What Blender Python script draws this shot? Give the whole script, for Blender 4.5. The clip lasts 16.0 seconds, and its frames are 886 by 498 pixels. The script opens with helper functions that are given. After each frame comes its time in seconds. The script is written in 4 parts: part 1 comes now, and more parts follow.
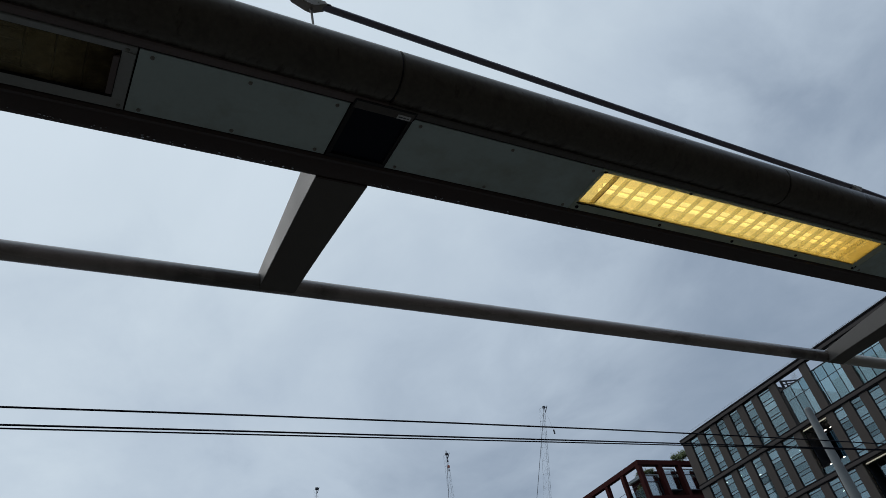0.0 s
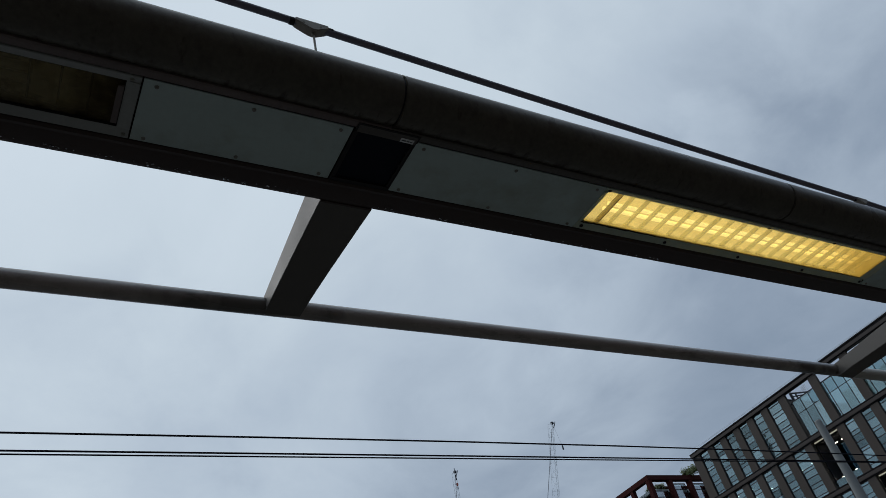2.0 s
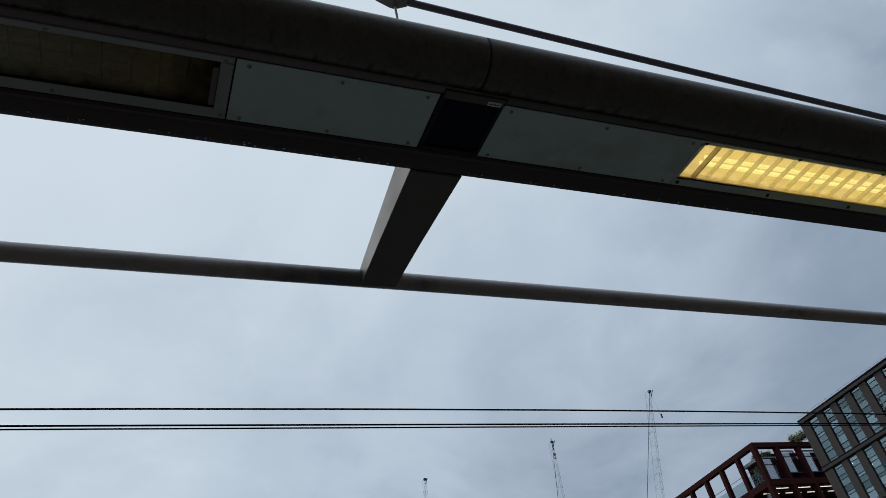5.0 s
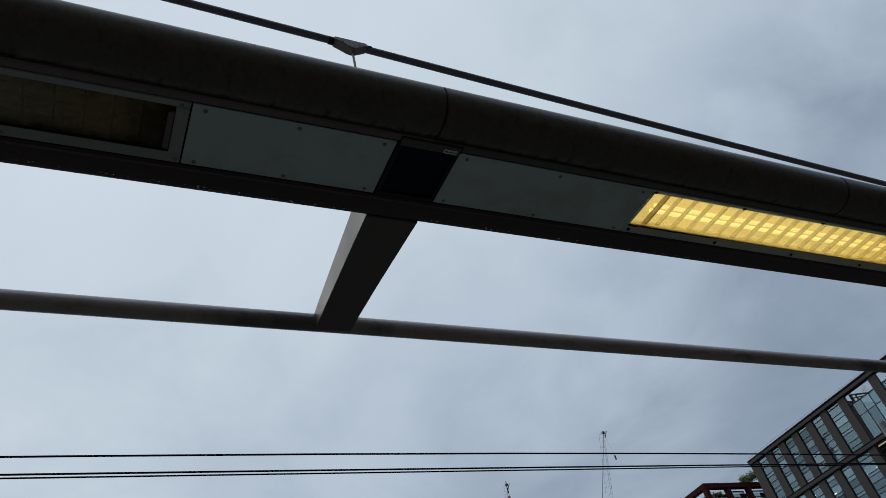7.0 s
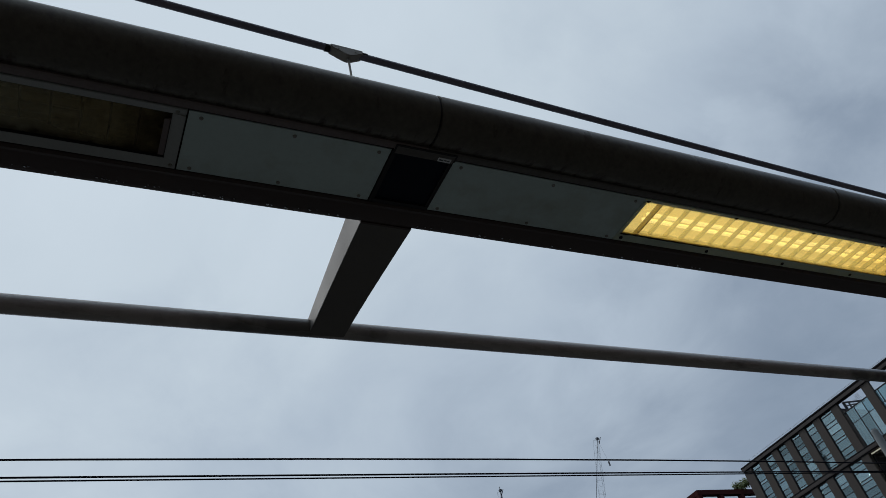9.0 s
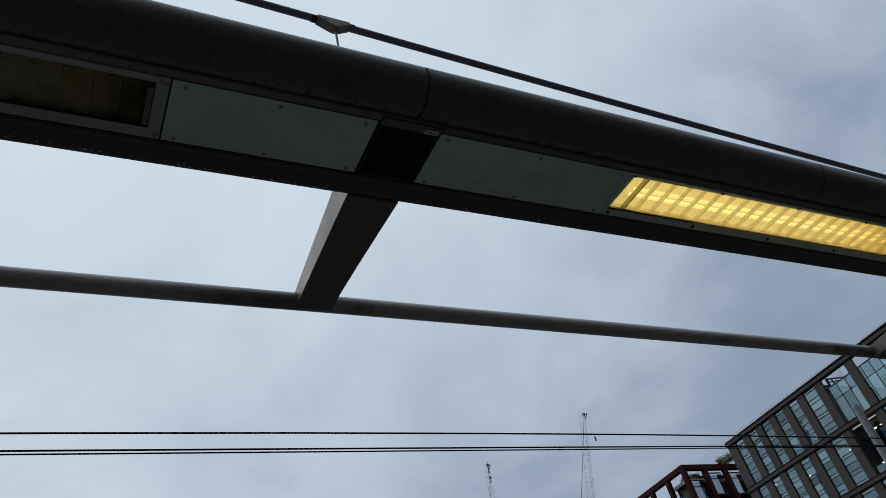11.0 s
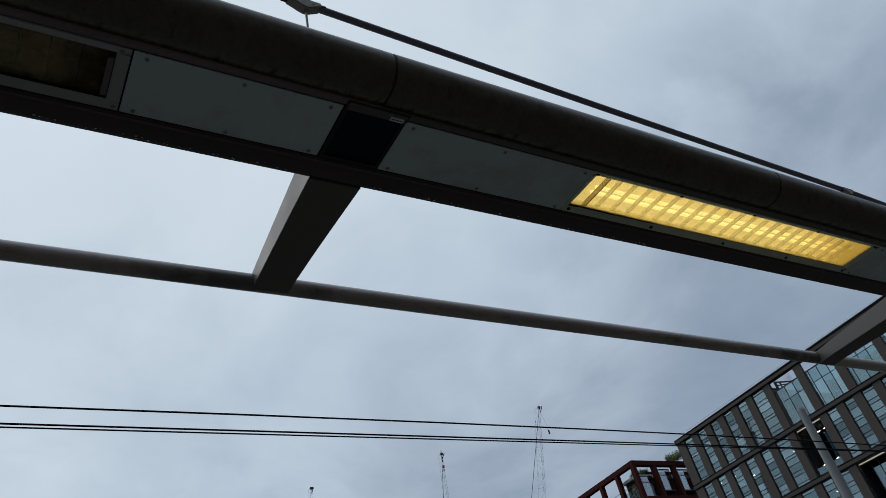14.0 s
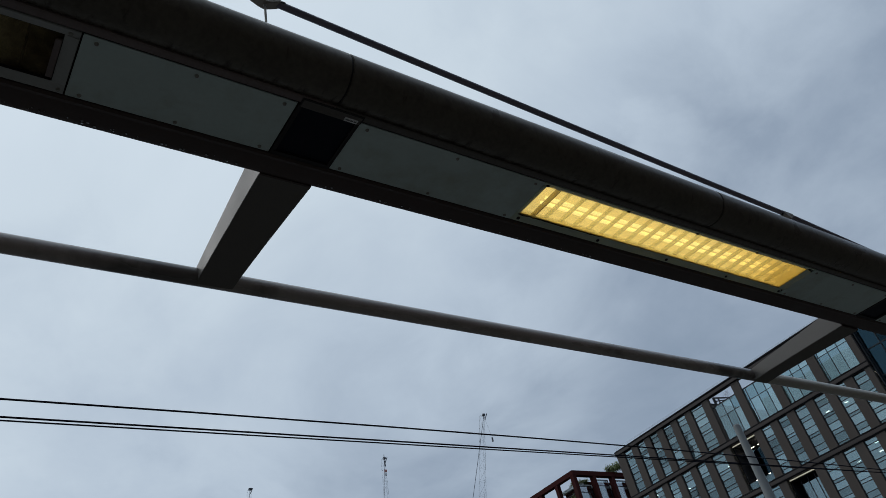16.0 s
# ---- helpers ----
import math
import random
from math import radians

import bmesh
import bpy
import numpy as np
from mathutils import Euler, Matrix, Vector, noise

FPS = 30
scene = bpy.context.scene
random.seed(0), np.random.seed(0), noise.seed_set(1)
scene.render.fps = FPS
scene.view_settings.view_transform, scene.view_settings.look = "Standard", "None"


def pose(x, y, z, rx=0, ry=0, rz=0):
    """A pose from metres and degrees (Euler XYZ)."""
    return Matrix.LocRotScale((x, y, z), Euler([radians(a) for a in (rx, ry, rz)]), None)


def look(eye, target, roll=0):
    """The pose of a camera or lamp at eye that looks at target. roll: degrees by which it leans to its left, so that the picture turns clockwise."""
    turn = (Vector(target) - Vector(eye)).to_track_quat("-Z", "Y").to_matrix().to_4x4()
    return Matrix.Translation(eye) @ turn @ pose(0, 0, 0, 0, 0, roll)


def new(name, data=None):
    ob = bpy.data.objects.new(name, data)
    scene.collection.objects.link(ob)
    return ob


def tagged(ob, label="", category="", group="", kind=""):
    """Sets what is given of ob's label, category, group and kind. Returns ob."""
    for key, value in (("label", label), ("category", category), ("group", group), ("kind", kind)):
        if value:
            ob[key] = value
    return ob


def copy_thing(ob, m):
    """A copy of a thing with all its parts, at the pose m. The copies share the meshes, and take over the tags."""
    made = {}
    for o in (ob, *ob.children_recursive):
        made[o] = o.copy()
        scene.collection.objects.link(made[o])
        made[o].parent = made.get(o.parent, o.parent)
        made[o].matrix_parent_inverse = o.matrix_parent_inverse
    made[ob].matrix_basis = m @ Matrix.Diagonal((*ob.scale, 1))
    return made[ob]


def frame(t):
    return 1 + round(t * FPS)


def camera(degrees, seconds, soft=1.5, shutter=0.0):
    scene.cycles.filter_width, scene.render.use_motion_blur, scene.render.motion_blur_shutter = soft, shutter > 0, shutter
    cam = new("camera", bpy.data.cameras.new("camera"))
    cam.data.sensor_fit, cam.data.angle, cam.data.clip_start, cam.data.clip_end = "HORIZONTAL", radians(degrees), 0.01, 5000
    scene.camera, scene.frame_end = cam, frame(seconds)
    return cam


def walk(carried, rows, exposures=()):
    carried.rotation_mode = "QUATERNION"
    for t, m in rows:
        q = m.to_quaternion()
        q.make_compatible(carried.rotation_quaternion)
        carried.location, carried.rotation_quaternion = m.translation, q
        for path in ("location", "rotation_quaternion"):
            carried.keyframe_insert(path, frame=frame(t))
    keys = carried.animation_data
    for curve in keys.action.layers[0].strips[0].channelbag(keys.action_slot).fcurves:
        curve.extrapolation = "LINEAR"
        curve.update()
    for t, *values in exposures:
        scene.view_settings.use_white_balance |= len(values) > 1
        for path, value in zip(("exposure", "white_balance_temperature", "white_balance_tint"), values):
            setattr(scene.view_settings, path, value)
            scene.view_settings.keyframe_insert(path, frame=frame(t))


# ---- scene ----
cam = camera(61.36, 16.0, soft=0.7)

# seconds, eye, turn in degrees
PATH = [
    (0.0, 0.0000, 0.0000, 1.6500, 128.023, 11.718, -27.827),
    (0.5, 0.0067, -0.0015, 1.6534, 128.143, 11.661, -28.122),
    (1.0, 0.0060, -0.0029, 1.6541, 128.444, 11.914, -28.238),
    (1.5, 0.0090, -0.0079, 1.6636, 128.974, 12.272, -28.187),
    (2.0, -0.0022, -0.0092, 1.6621, 129.470, 12.205, -26.938),
    (2.5, 0.0019, -0.0049, 1.6577, 129.873, 11.817, -24.313),
    (3.0, -0.0205, 0.0196, 1.6452, 129.626, 10.698, -19.330),
    (3.2, -0.0353, 0.0283, 1.6436, 129.492, 10.282, -16.660),
    (3.5, -0.0387, 0.0305, 1.6435, 129.271, 9.773, -13.837),
    (3.8, -0.0367, 0.0296, 1.6445, 129.036, 9.481, -13.039),
    (4.1, -0.0312, 0.0267, 1.6461, 128.828, 9.383, -13.759),
    (4.4, -0.0240, 0.0224, 1.6479, 128.685, 9.457, -15.489),
    (4.7, -0.0171, 0.0176, 1.6497, 128.647, 9.682, -17.722),
    (5.0, -0.0122, 0.0132, 1.6509, 128.754, 10.035, -19.952),
    (5.3, -0.0113, 0.0099, 1.6514, 129.045, 10.494, -21.671),
    (5.5, -0.0135, 0.0067, 1.6512, 129.309, 10.831, -22.535),
    (6.0, -0.0141, 0.0076, 1.6511, 129.908, 11.530, -23.302),
    (6.5, -0.0116, 0.0010, 1.6613, 130.588, 11.895, -23.146),
    (7.0, -0.0169, -0.0005, 1.6569, 131.305, 11.961, -22.858),
    (7.5, -0.0188, -0.0080, 1.6535, 131.708, 11.879, -22.846),
    (8.0, -0.0213, -0.0107, 1.6531, 131.904, 11.813, -23.028),
    (8.5, -0.0170, -0.0125, 1.6523, 131.815, 11.794, -23.252),
    (9.0, -0.0185, -0.0164, 1.6518, 131.559, 11.867, -23.416),
    (9.8, -0.0168, -0.0165, 1.6494, 130.933, 12.041, -23.694),
    (10.6, -0.0116, -0.0114, 1.6452, 130.053, 12.206, -24.039),
    (11.5, -0.0114, -0.0115, 1.6408, 129.086, 12.145, -24.566),
    (12.0, -0.0148, -0.0158, 1.6391, 128.620, 11.991, -24.911),
    (12.5, -0.0098, -0.0149, 1.6398, 128.220, 11.730, -25.314),
    (13.0, -0.0098, -0.0152, 1.6382, 128.004, 11.674, -25.850),
    (13.5, -0.0082, -0.0128, 1.6400, 127.940, 11.730, -26.803),
    (14.0, -0.0001, -0.0178, 1.6407, 127.934, 11.727, -28.236),
    (14.5, 0.0020, -0.0270, 1.6378, 127.983, 11.848, -29.839),
    (15.0, 0.0018, -0.0314, 1.6371, 127.879, 11.868, -31.393),
    (15.5, 0.0020, -0.0274, 1.6339, 127.666, 11.880, -32.419),
    (16.0, 0.0084, -0.0265, 1.6327, 127.364, 11.774, -32.864),
]
EXPOSURES = [(0.0, 0.0), (1.0, 0.0), (2.5, -0.08), (3.2, -0.03), (5.3, -0.02), (6.5, -0.03), (7.5, -0.10), (9.0, -0.10), (11.5, 0.0), (16.0, 0.0)]
walk(cam, [(r[0], pose(*r[1:])) for r in PATH], EXPOSURES)

# ---- light: an overcast sky with a dim, wide sun behind the cloud ----
SUN_AZ, SUN_EL = 118.0, 42.0
world = bpy.data.worlds.new("sky")
scene.world = world
world.use_nodes = True
wn, wl = world.node_tree.nodes, world.node_tree.links
wn.clear()


def wnode(kind, **sets):
    n = wn.new(kind)
    for k, v in sets.items():
        n.inputs[k].default_value = v
    return n


sky = wn.new("ShaderNodeTexSky")
sky.sky_type = "NISHITA"
sky.sun_disc = False
sky.sun_elevation = radians(SUN_EL)
sky.sun_rotation = radians(90 - SUN_AZ)
coord = wn.new("ShaderNodeTexCoord")
# clouds lie flat overhead, so they shrink towards the horizon
sep = wn.new("ShaderNodeSeparateXYZ")
wl.new(coord.outputs["Generated"], sep.inputs[0])
up = wn.new("ShaderNodeMath")
up.operation = "ADD"
up.inputs[1].default_value = 0.55
wl.new(sep.outputs["Z"], up.inputs[0])
flat = wn.new("ShaderNodeVectorMath")
flat.operation = "DIVIDE"
wl.new(coord.outputs["Generated"], flat.inputs[0])
wl.new(up.outputs[0], flat.inputs[1])
warp = wnode("ShaderNodeTexNoise", Scale=1.1, Detail=3.0, Roughness=0.5)
wl.new(flat.outputs[0], warp.inputs["Vector"])
mixv = wn.new("ShaderNodeMixRGB")
mixv.inputs[0].default_value = 0.36
wl.new(flat.outputs[0], mixv.inputs[1])
wl.new(warp.outputs["Color"], mixv.inputs[2])
big = wnode("ShaderNodeTexNoise", Scale=2.6, Detail=6.0, Roughness=0.52)
wl.new(mixv.outputs[0], big.inputs["Vector"])
fine = wnode("ShaderNodeTexNoise", Scale=7.0, Detail=9.0, Roughness=0.58)
wl.new(mixv.outputs[0], fine.inputs["Vector"])
# the cloud is thinner towards the hidden sun
toward = wn.new("ShaderNodeVectorMath")
toward.operation = "DOT_PRODUCT"
toward.inputs[1].default_value = (math.cos(radians(SUN_EL)) * math.cos(radians(SUN_AZ)), math.cos(radians(SUN_EL)) * math.sin(radians(SUN_AZ)), math.sin(radians(SUN_EL)))
wl.new(coord.outputs["Generated"], toward.inputs[0])


def wmath(op, a, b):
    n = wn.new("ShaderNodeMath")
    n.operation = op
    for i, v in enumerate((a, b)):
        if isinstance(v, float):
            n.inputs[i].default_value = v
        else:
            wl.new(v, n.inputs[i])
    return n.outputs[0]


thin = wmath("ADD", wmath("MULTIPLY", toward.outputs["Value"], 0.54), wmath("MULTIPLY", sep.outputs["Z"], 0.57))
cloud = wmath("ADD", wmath("MULTIPLY", big.outputs["Fac"], 0.66), wmath("MULTIPLY", fine.outputs["Fac"], 0.56))
cloud = wmath("ADD", cloud, wmath("ADD", thin, -0.668))
# thicker and thinner places in the cloud sheet: direction, width in degrees, how much lighter
drift = wn.new("ShaderNodeVectorMath")
drift.operation = "MULTIPLY_ADD"
drift.inputs[1].default_value = (0.16, 0.16, 0.16)
wl.new(fine.outputs["Color"], drift.inputs[0])
centred = wn.new("ShaderNodeVectorMath")
centred.operation = "SUBTRACT"
centred.inputs[1].default_value = (0.08, 0.08, 0.08)
wl.new(coord.outputs["Generated"], centred.inputs[0])
wl.new(centred.outputs[0], drift.inputs[2])
bent = wn.new("ShaderNodeVectorMath")
bent.operation = "NORMALIZE"
wl.new(drift.outputs[0], bent.inputs[0])
for way, wide, gain in (
    ((0.671, 0.552, 0.495), 6.0, 0.085),
    ((0.746, 0.471, 0.471), 5.5, -0.075),
    ((0.716, 0.336, 0.612), 3.2, 0.115),
    ((0.718, 0.255, 0.647), 6.0, -0.022),
    ((0.743, 0.294, 0.602), 3.5, -0.030),
    ((0.750, 0.162, 0.642), 5.0, 0.060),
    ((0.648, 0.631, 0.427), 4.5, 0.055),
    ((0.777, 0.522, 0.352), 5.5, -0.040),
    ((0.193, 0.803, 0.564), 7.0, 0.055),
    ((-0.072, 0.820, 0.567), 5.0, -0.060),
    ((0.483, 0.734, 0.477), 5.0, -0.045),
    ((0.585, 0.568, 0.578), 4.5, -0.035),
    ((0.273, 0.727, 0.630), 6.0, 0.030),
):
    near = wn.new("ShaderNodeVectorMath")
    near.operation = "DOT_PRODUCT"
    near.inputs[1].default_value = way
    wl.new(bent.outputs[0], near.inputs[0])
    soft = wn.new("ShaderNodeMapRange")
    soft.interpolation_type = "SMOOTHERSTEP"
    soft.inputs["From Min"].default_value, soft.inputs["From Max"].default_value = math.cos(radians(wide * 1.25)), 1.0
    soft.inputs["To Max"].default_value = gain
    wl.new(near.outputs["Value"], soft.inputs["Value"])
    cloud = wmath("ADD", cloud, soft.outputs[0])
ramp = wn.new("ShaderNodeValToRGB")
ramp.color_ramp.elements[0].position, ramp.color_ramp.elements[0].color = 0.10, (0.232, 0.300, 0.396, 1)
ramp.color_ramp.elements[1].position, ramp.color_ramp.elements[1].color = 0.96, (0.632, 0.726, 0.812, 1)
for at, shade in ((0.25, (0.285, 0.356, 0.456, 1)), (0.51, (0.462, 0.550, 0.653, 1)), (0.77, (0.592, 0.686, 0.772, 1))):
    ramp.color_ramp.elements.new(at).color = shade
wl.new(cloud, ramp.inputs[0])
lift = wn.new("ShaderNodeVectorMath")
lift.operation = "SCALE"
lift.inputs["Scale"].default_value = 10.0
wl.new(ramp.outputs[0], lift.inputs[0])
veil = wn.new("ShaderNodeMixRGB")
veil.inputs[0].default_value = 0.97
wl.new(sky.outputs[0], veil.inputs[1])
wl.new(lift.outputs[0], veil.inputs[2])
back = wnode("ShaderNodeBackground", Strength=0.1)
wl.new(veil.outputs[0], back.inputs["Color"])
wout = wn.new("ShaderNodeOutputWorld")
wl.new(back.outputs[0], wout.inputs[0])

sun = new("sun", bpy.data.lights.new("sun", "SUN"))
sun.data.energy, sun.data.angle, sun.data.color = 0.5, radians(30), (1.0, 0.97, 0.93)
sun.matrix_world = look((0, 0, 60), Vector((0, 0, 60)) - Vector(toward.inputs[1].default_value))


# ---- materials ----
def material(name, colour, rough=0.6, metal=0.0, spots=0.12, scale=6.0, grain=0.06, grain_scale=90.0, bump=0.15, random_tone=0.0, streak=None, **more):
    """Paint, metal or stone with stains at one scale and grain at another."""
    m = bpy.data.materials.new(name)
    m.use_nodes = True
    n, l = m.node_tree.nodes, m.node_tree.links
    p = n["Principled BSDF"]
    tc = n.new("ShaderNodeTexCoord")
    mp = n.new("ShaderNodeMapping")
    if streak:
        mp.inputs["Scale"].default_value = streak
    l.new(tc.outputs["Object"], mp.inputs[0])
    a = n.new("ShaderNodeTexNoise")
    a.inputs["Scale"].default_value, a.inputs["Detail"].default_value, a.inputs["Roughness"].default_value = scale, 6, 0.6
    l.new(mp.outputs[0], a.inputs["Vector"])
    b = n.new("ShaderNodeTexNoise")
    b.inputs["Scale"].default_value, b.inputs["Detail"].default_value = grain_scale, 3
    l.new(tc.outputs["Object"], b.inputs["Vector"])

    def mth(op, u, v):
        k = n.new("ShaderNodeMath")
        k.operation = op
        for i, w in enumerate((u, v)):
            if isinstance(w, (int, float)):
                k.inputs[i].default_value = w
            else:
                l.new(w, k.inputs[i])
        return k.outputs[0]

    f = mth("ADD", mth("MULTIPLY", mth("SUBTRACT", a.outputs["Fac"], 0.5), 4 * spots), mth("MULTIPLY", mth("SUBTRACT", b.outputs["Fac"], 0.5), 4 * grain))
    if random_tone:
        oi = n.new("ShaderNodeObjectInfo")
        f = mth("ADD", f, mth("MULTIPLY", mth("SUBTRACT", oi.outputs["Random"], 0.5), 2 * random_tone))
    f = mth("ADD", f, 1.0)
    sc = n.new("ShaderNodeVectorMath")
    sc.operation = "SCALE"
    sc.inputs[0].default_value = colour
    l.new(f, sc.inputs["Scale"])
    l.new(sc.outputs[0], p.inputs["Base Color"])
    l.new(mth("ADD", mth("MULTIPLY", mth("SUBTRACT", a.outputs["Fac"], 0.5), 0.35), rough), p.inputs["Roughness"])
    p.inputs["Metallic"].default_value = metal
    for k, v in more.items():
        p.inputs[k.replace("_", " ")].default_value = v
    if bump:
        bp = n.new("ShaderNodeBump")
        bp.inputs["Strength"].default_value, bp.inputs["Distance"].default_value = bump, 0.002
        l.new(b.outputs["Fac"], bp.inputs["Height"])
        l.new(bp.outputs[0], p.inputs["Normal"])
    return m


def dirty(m, dark, scale, squeeze, low, high):
    """Adds blotches and drips of dirt over a material's colour."""
    n, l = m.node_tree.nodes, m.node_tree.links
    p = n["Principled BSDF"]
    was = p.inputs["Base Color"].links[0].from_socket
    tc, mp, nz, mr, mx = (n.new("ShaderNode" + k) for k in ("TexCoord", "Mapping", "TexNoise", "MapRange", "MixRGB"))
    mp.inputs["Scale"].default_value = squeeze
    nz.inputs["Scale"].default_value, nz.inputs["Detail"].default_value, nz.inputs["Roughness"].default_value = scale, 8, 0.65
    mr.inputs["From Min"].default_value, mr.inputs["From Max"].default_value = low, high
    mx.inputs[2].default_value = (*dark, 1)
    l.new(tc.outputs["Object"], mp.inputs[0])
    l.new(mp.outputs[0], nz.inputs["Vector"])
    l.new(nz.outputs["Fac"], mr.inputs["Value"])
    l.new(mr.outputs[0], mx.inputs[0])
    l.new(was, mx.inputs[1])
    l.new(mx.outputs[0], p.inputs["Base Color"])
    return m


def glowing(name, colour, strength):
    m = bpy.data.materials.new(name)
    m.use_nodes = True
    p = m.node_tree.nodes["Principled BSDF"]
    p.inputs["Base Color"].default_value = (*colour, 1)
    p.inputs["Emission Color"].default_value = (*colour, 1)
    p.inputs["Emission Strength"].default_value = strength
    return m


def glass(name, tint, reflect, rough=0.02, wave=0.0, tone=0.0, mirror=(0.70, 0.88, 0.94)):
    """A coated pane: part mirror, part tinted and clear."""
    m = bpy.data.materials.new(name)
    m.use_nodes = True
    n, l = m.node_tree.nodes, m.node_tree.links
    n.remove(n["Principled BSDF"])
    t = n.new("ShaderNodeBsdfTransparent")
    t.inputs[0].default_value = (*tint, 1)
    g = n.new("ShaderNodeBsdfGlossy")
    g.inputs["Roughness"].default_value = rough
    g.inputs["Color"].default_value = (*mirror, 1)
    mx = n.new("ShaderNodeMixShader")
    lw = n.new("ShaderNodeLayerWeight")
    lw.inputs[0].default_value = 0.5
    pw = n.new("ShaderNodeMath")
    pw.operation = "POWER"
    pw.inputs[1].default_value = 5.0
    l.new(lw.outputs["Facing"], pw.inputs[0])
    add = n.new("ShaderNodeMath")
    add.operation = "MULTIPLY_ADD"
    add.use_clamp = True
    add.inputs[1].default_value, add.inputs[2].default_value = 0.9, 0.04 + reflect
    l.new(pw.outputs[0], add.inputs[0])
    last = add.outputs[0]
    if tone:
        oi = n.new("ShaderNodeObjectInfo")
        k = n.new("ShaderNodeMath")
        k.operation = "MULTIPLY_ADD"
        k.inputs[1].default_value, k.inputs[2].default_value = tone, -tone / 2
        l.new(oi.outputs["Random"], k.inputs[0])
        s = n.new("ShaderNodeMath")
        l.new(last, s.inputs[0])
        l.new(k.outputs[0], s.inputs[1])
        last = s.outputs[0]
    l.new(last, mx.inputs[0])
    l.new(t.outputs[0], mx.inputs[1])
    l.new(g.outputs[0], mx.inputs[2])
    if wave:
        tc = n.new("ShaderNodeTexCoord")
        nz = n.new("ShaderNodeTexNoise")
        nz.inputs["Scale"].default_value = 0.9
        l.new(tc.outputs["Object"], nz.inputs["Vector"])
        bp = n.new("ShaderNodeBump")
        bp.inputs["Strength"].default_value, bp.inputs["Distance"].default_value = wave, 0.05
        l.new(nz.outputs["Fac"], bp.inputs["Height"])
        l.new(bp.outputs[0], g.inputs["Normal"])
    l.new(mx.outputs[0], n["Material Output"].inputs[0])
    return m


TUBE = material("weathered dark grey paint", (0.146, 0.132, 0.110), 0.30, 0.0, 0.10, 5.0, 0.13, 75, 0.30, Specular_IOR_Level=0.12)
dirty(TUBE, (0.102, 0.092, 0.078), 22.0, (1.0, 0.9, 0.9), 0.52, 0.74)
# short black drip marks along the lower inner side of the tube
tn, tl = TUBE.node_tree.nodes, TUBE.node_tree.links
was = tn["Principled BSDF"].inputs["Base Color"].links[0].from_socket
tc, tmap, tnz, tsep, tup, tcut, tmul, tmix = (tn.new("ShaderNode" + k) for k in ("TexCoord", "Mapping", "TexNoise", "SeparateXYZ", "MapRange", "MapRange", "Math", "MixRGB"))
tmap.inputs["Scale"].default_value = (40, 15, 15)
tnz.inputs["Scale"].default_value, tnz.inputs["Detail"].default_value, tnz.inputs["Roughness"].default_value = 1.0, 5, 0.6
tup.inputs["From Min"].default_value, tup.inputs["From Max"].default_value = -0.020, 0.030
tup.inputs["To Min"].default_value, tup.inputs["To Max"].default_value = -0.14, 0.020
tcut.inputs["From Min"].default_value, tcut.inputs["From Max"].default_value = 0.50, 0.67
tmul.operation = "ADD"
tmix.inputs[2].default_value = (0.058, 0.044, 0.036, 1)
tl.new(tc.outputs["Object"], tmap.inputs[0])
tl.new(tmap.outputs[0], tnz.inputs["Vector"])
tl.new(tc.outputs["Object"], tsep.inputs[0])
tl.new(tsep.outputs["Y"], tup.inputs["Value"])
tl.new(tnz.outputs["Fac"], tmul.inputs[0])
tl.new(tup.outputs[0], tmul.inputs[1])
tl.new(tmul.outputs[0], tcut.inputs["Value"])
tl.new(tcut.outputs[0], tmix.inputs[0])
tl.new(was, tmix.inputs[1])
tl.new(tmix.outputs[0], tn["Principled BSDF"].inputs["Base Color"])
LIP = material("brown-black paint", (0.076, 0.051, 0.043), 0.5, 0.0, 0.12, 5, 0.05, 140, 0.2)
TRIMDARK = material("dark grey trim", (0.135, 0.120, 0.106), 0.55, 0.0, 0.15, 4, 0.08, 120, 0.2)
TRIM = material("brownish grey trim", (0.205, 0.158, 0.148), 0.5, 0.0, 0.15, 4, 0.05, 140, 0.2)
PANEL = material("pale grey-green enamel", (0.660, 0.775, 0.738), 0.50, 0.0, 0.06, 3.0, 0.03, 60, 0.1, random_tone=0.03)
ARM = material("dark glossy grey paint", (0.158, 0.141, 0.123), 0.58, 0.0, 0.08, 4, 0.04, 150, 0.15)
# paler rail colour, used from the second arm onwards
RAILPALE = material("paler rail tone", (0.66, 0.64, 0.58), 0.40, 0.0, 0.10, 3, 0.05, 120, 0.2, streak=(0.5, 3, 3))
RAILPAINT = material("grey rail paint", (0.460, 0.408, 0.380), 0.27, 0.0, 0.14, 3, 0.05, 120, 0.2, streak=(0.5, 3, 3), Specular_IOR_Level=1.0)
dirty(RAILPAINT, (0.16, 0.14, 0.12), 9.0, (0.6, 1.5, 1.5), 0.56, 0.82)
rn, rl = RAILPAINT.node_tree.nodes, RAILPAINT.node_tree.links
was = rn["Principled BSDF"].inputs["Base Color"].links[0].from_socket
rc, rs, rw, rz, ra, rm, rx = (rn.new("ShaderNode" + k) for k in ("TexCoord", "SeparateXYZ", "Math", "TexNoise", "Math", "MapRange", "MixRGB"))
rw.operation, ra.operation = "PINGPONG", "ADD"
rw.inputs[1].default_value = 3.073 / 2
rz.inputs["Scale"].default_value, rz.inputs["Detail"].default_value = 7.0, 6
rm.inputs["From Min"].default_value, rm.inputs["From Max"].default_value = 0.86, 0.56
rx.inputs[2].default_value = (0.150, 0.135, 0.124, 1)
rl.new(rc.outputs["Object"], rs.inputs[0])
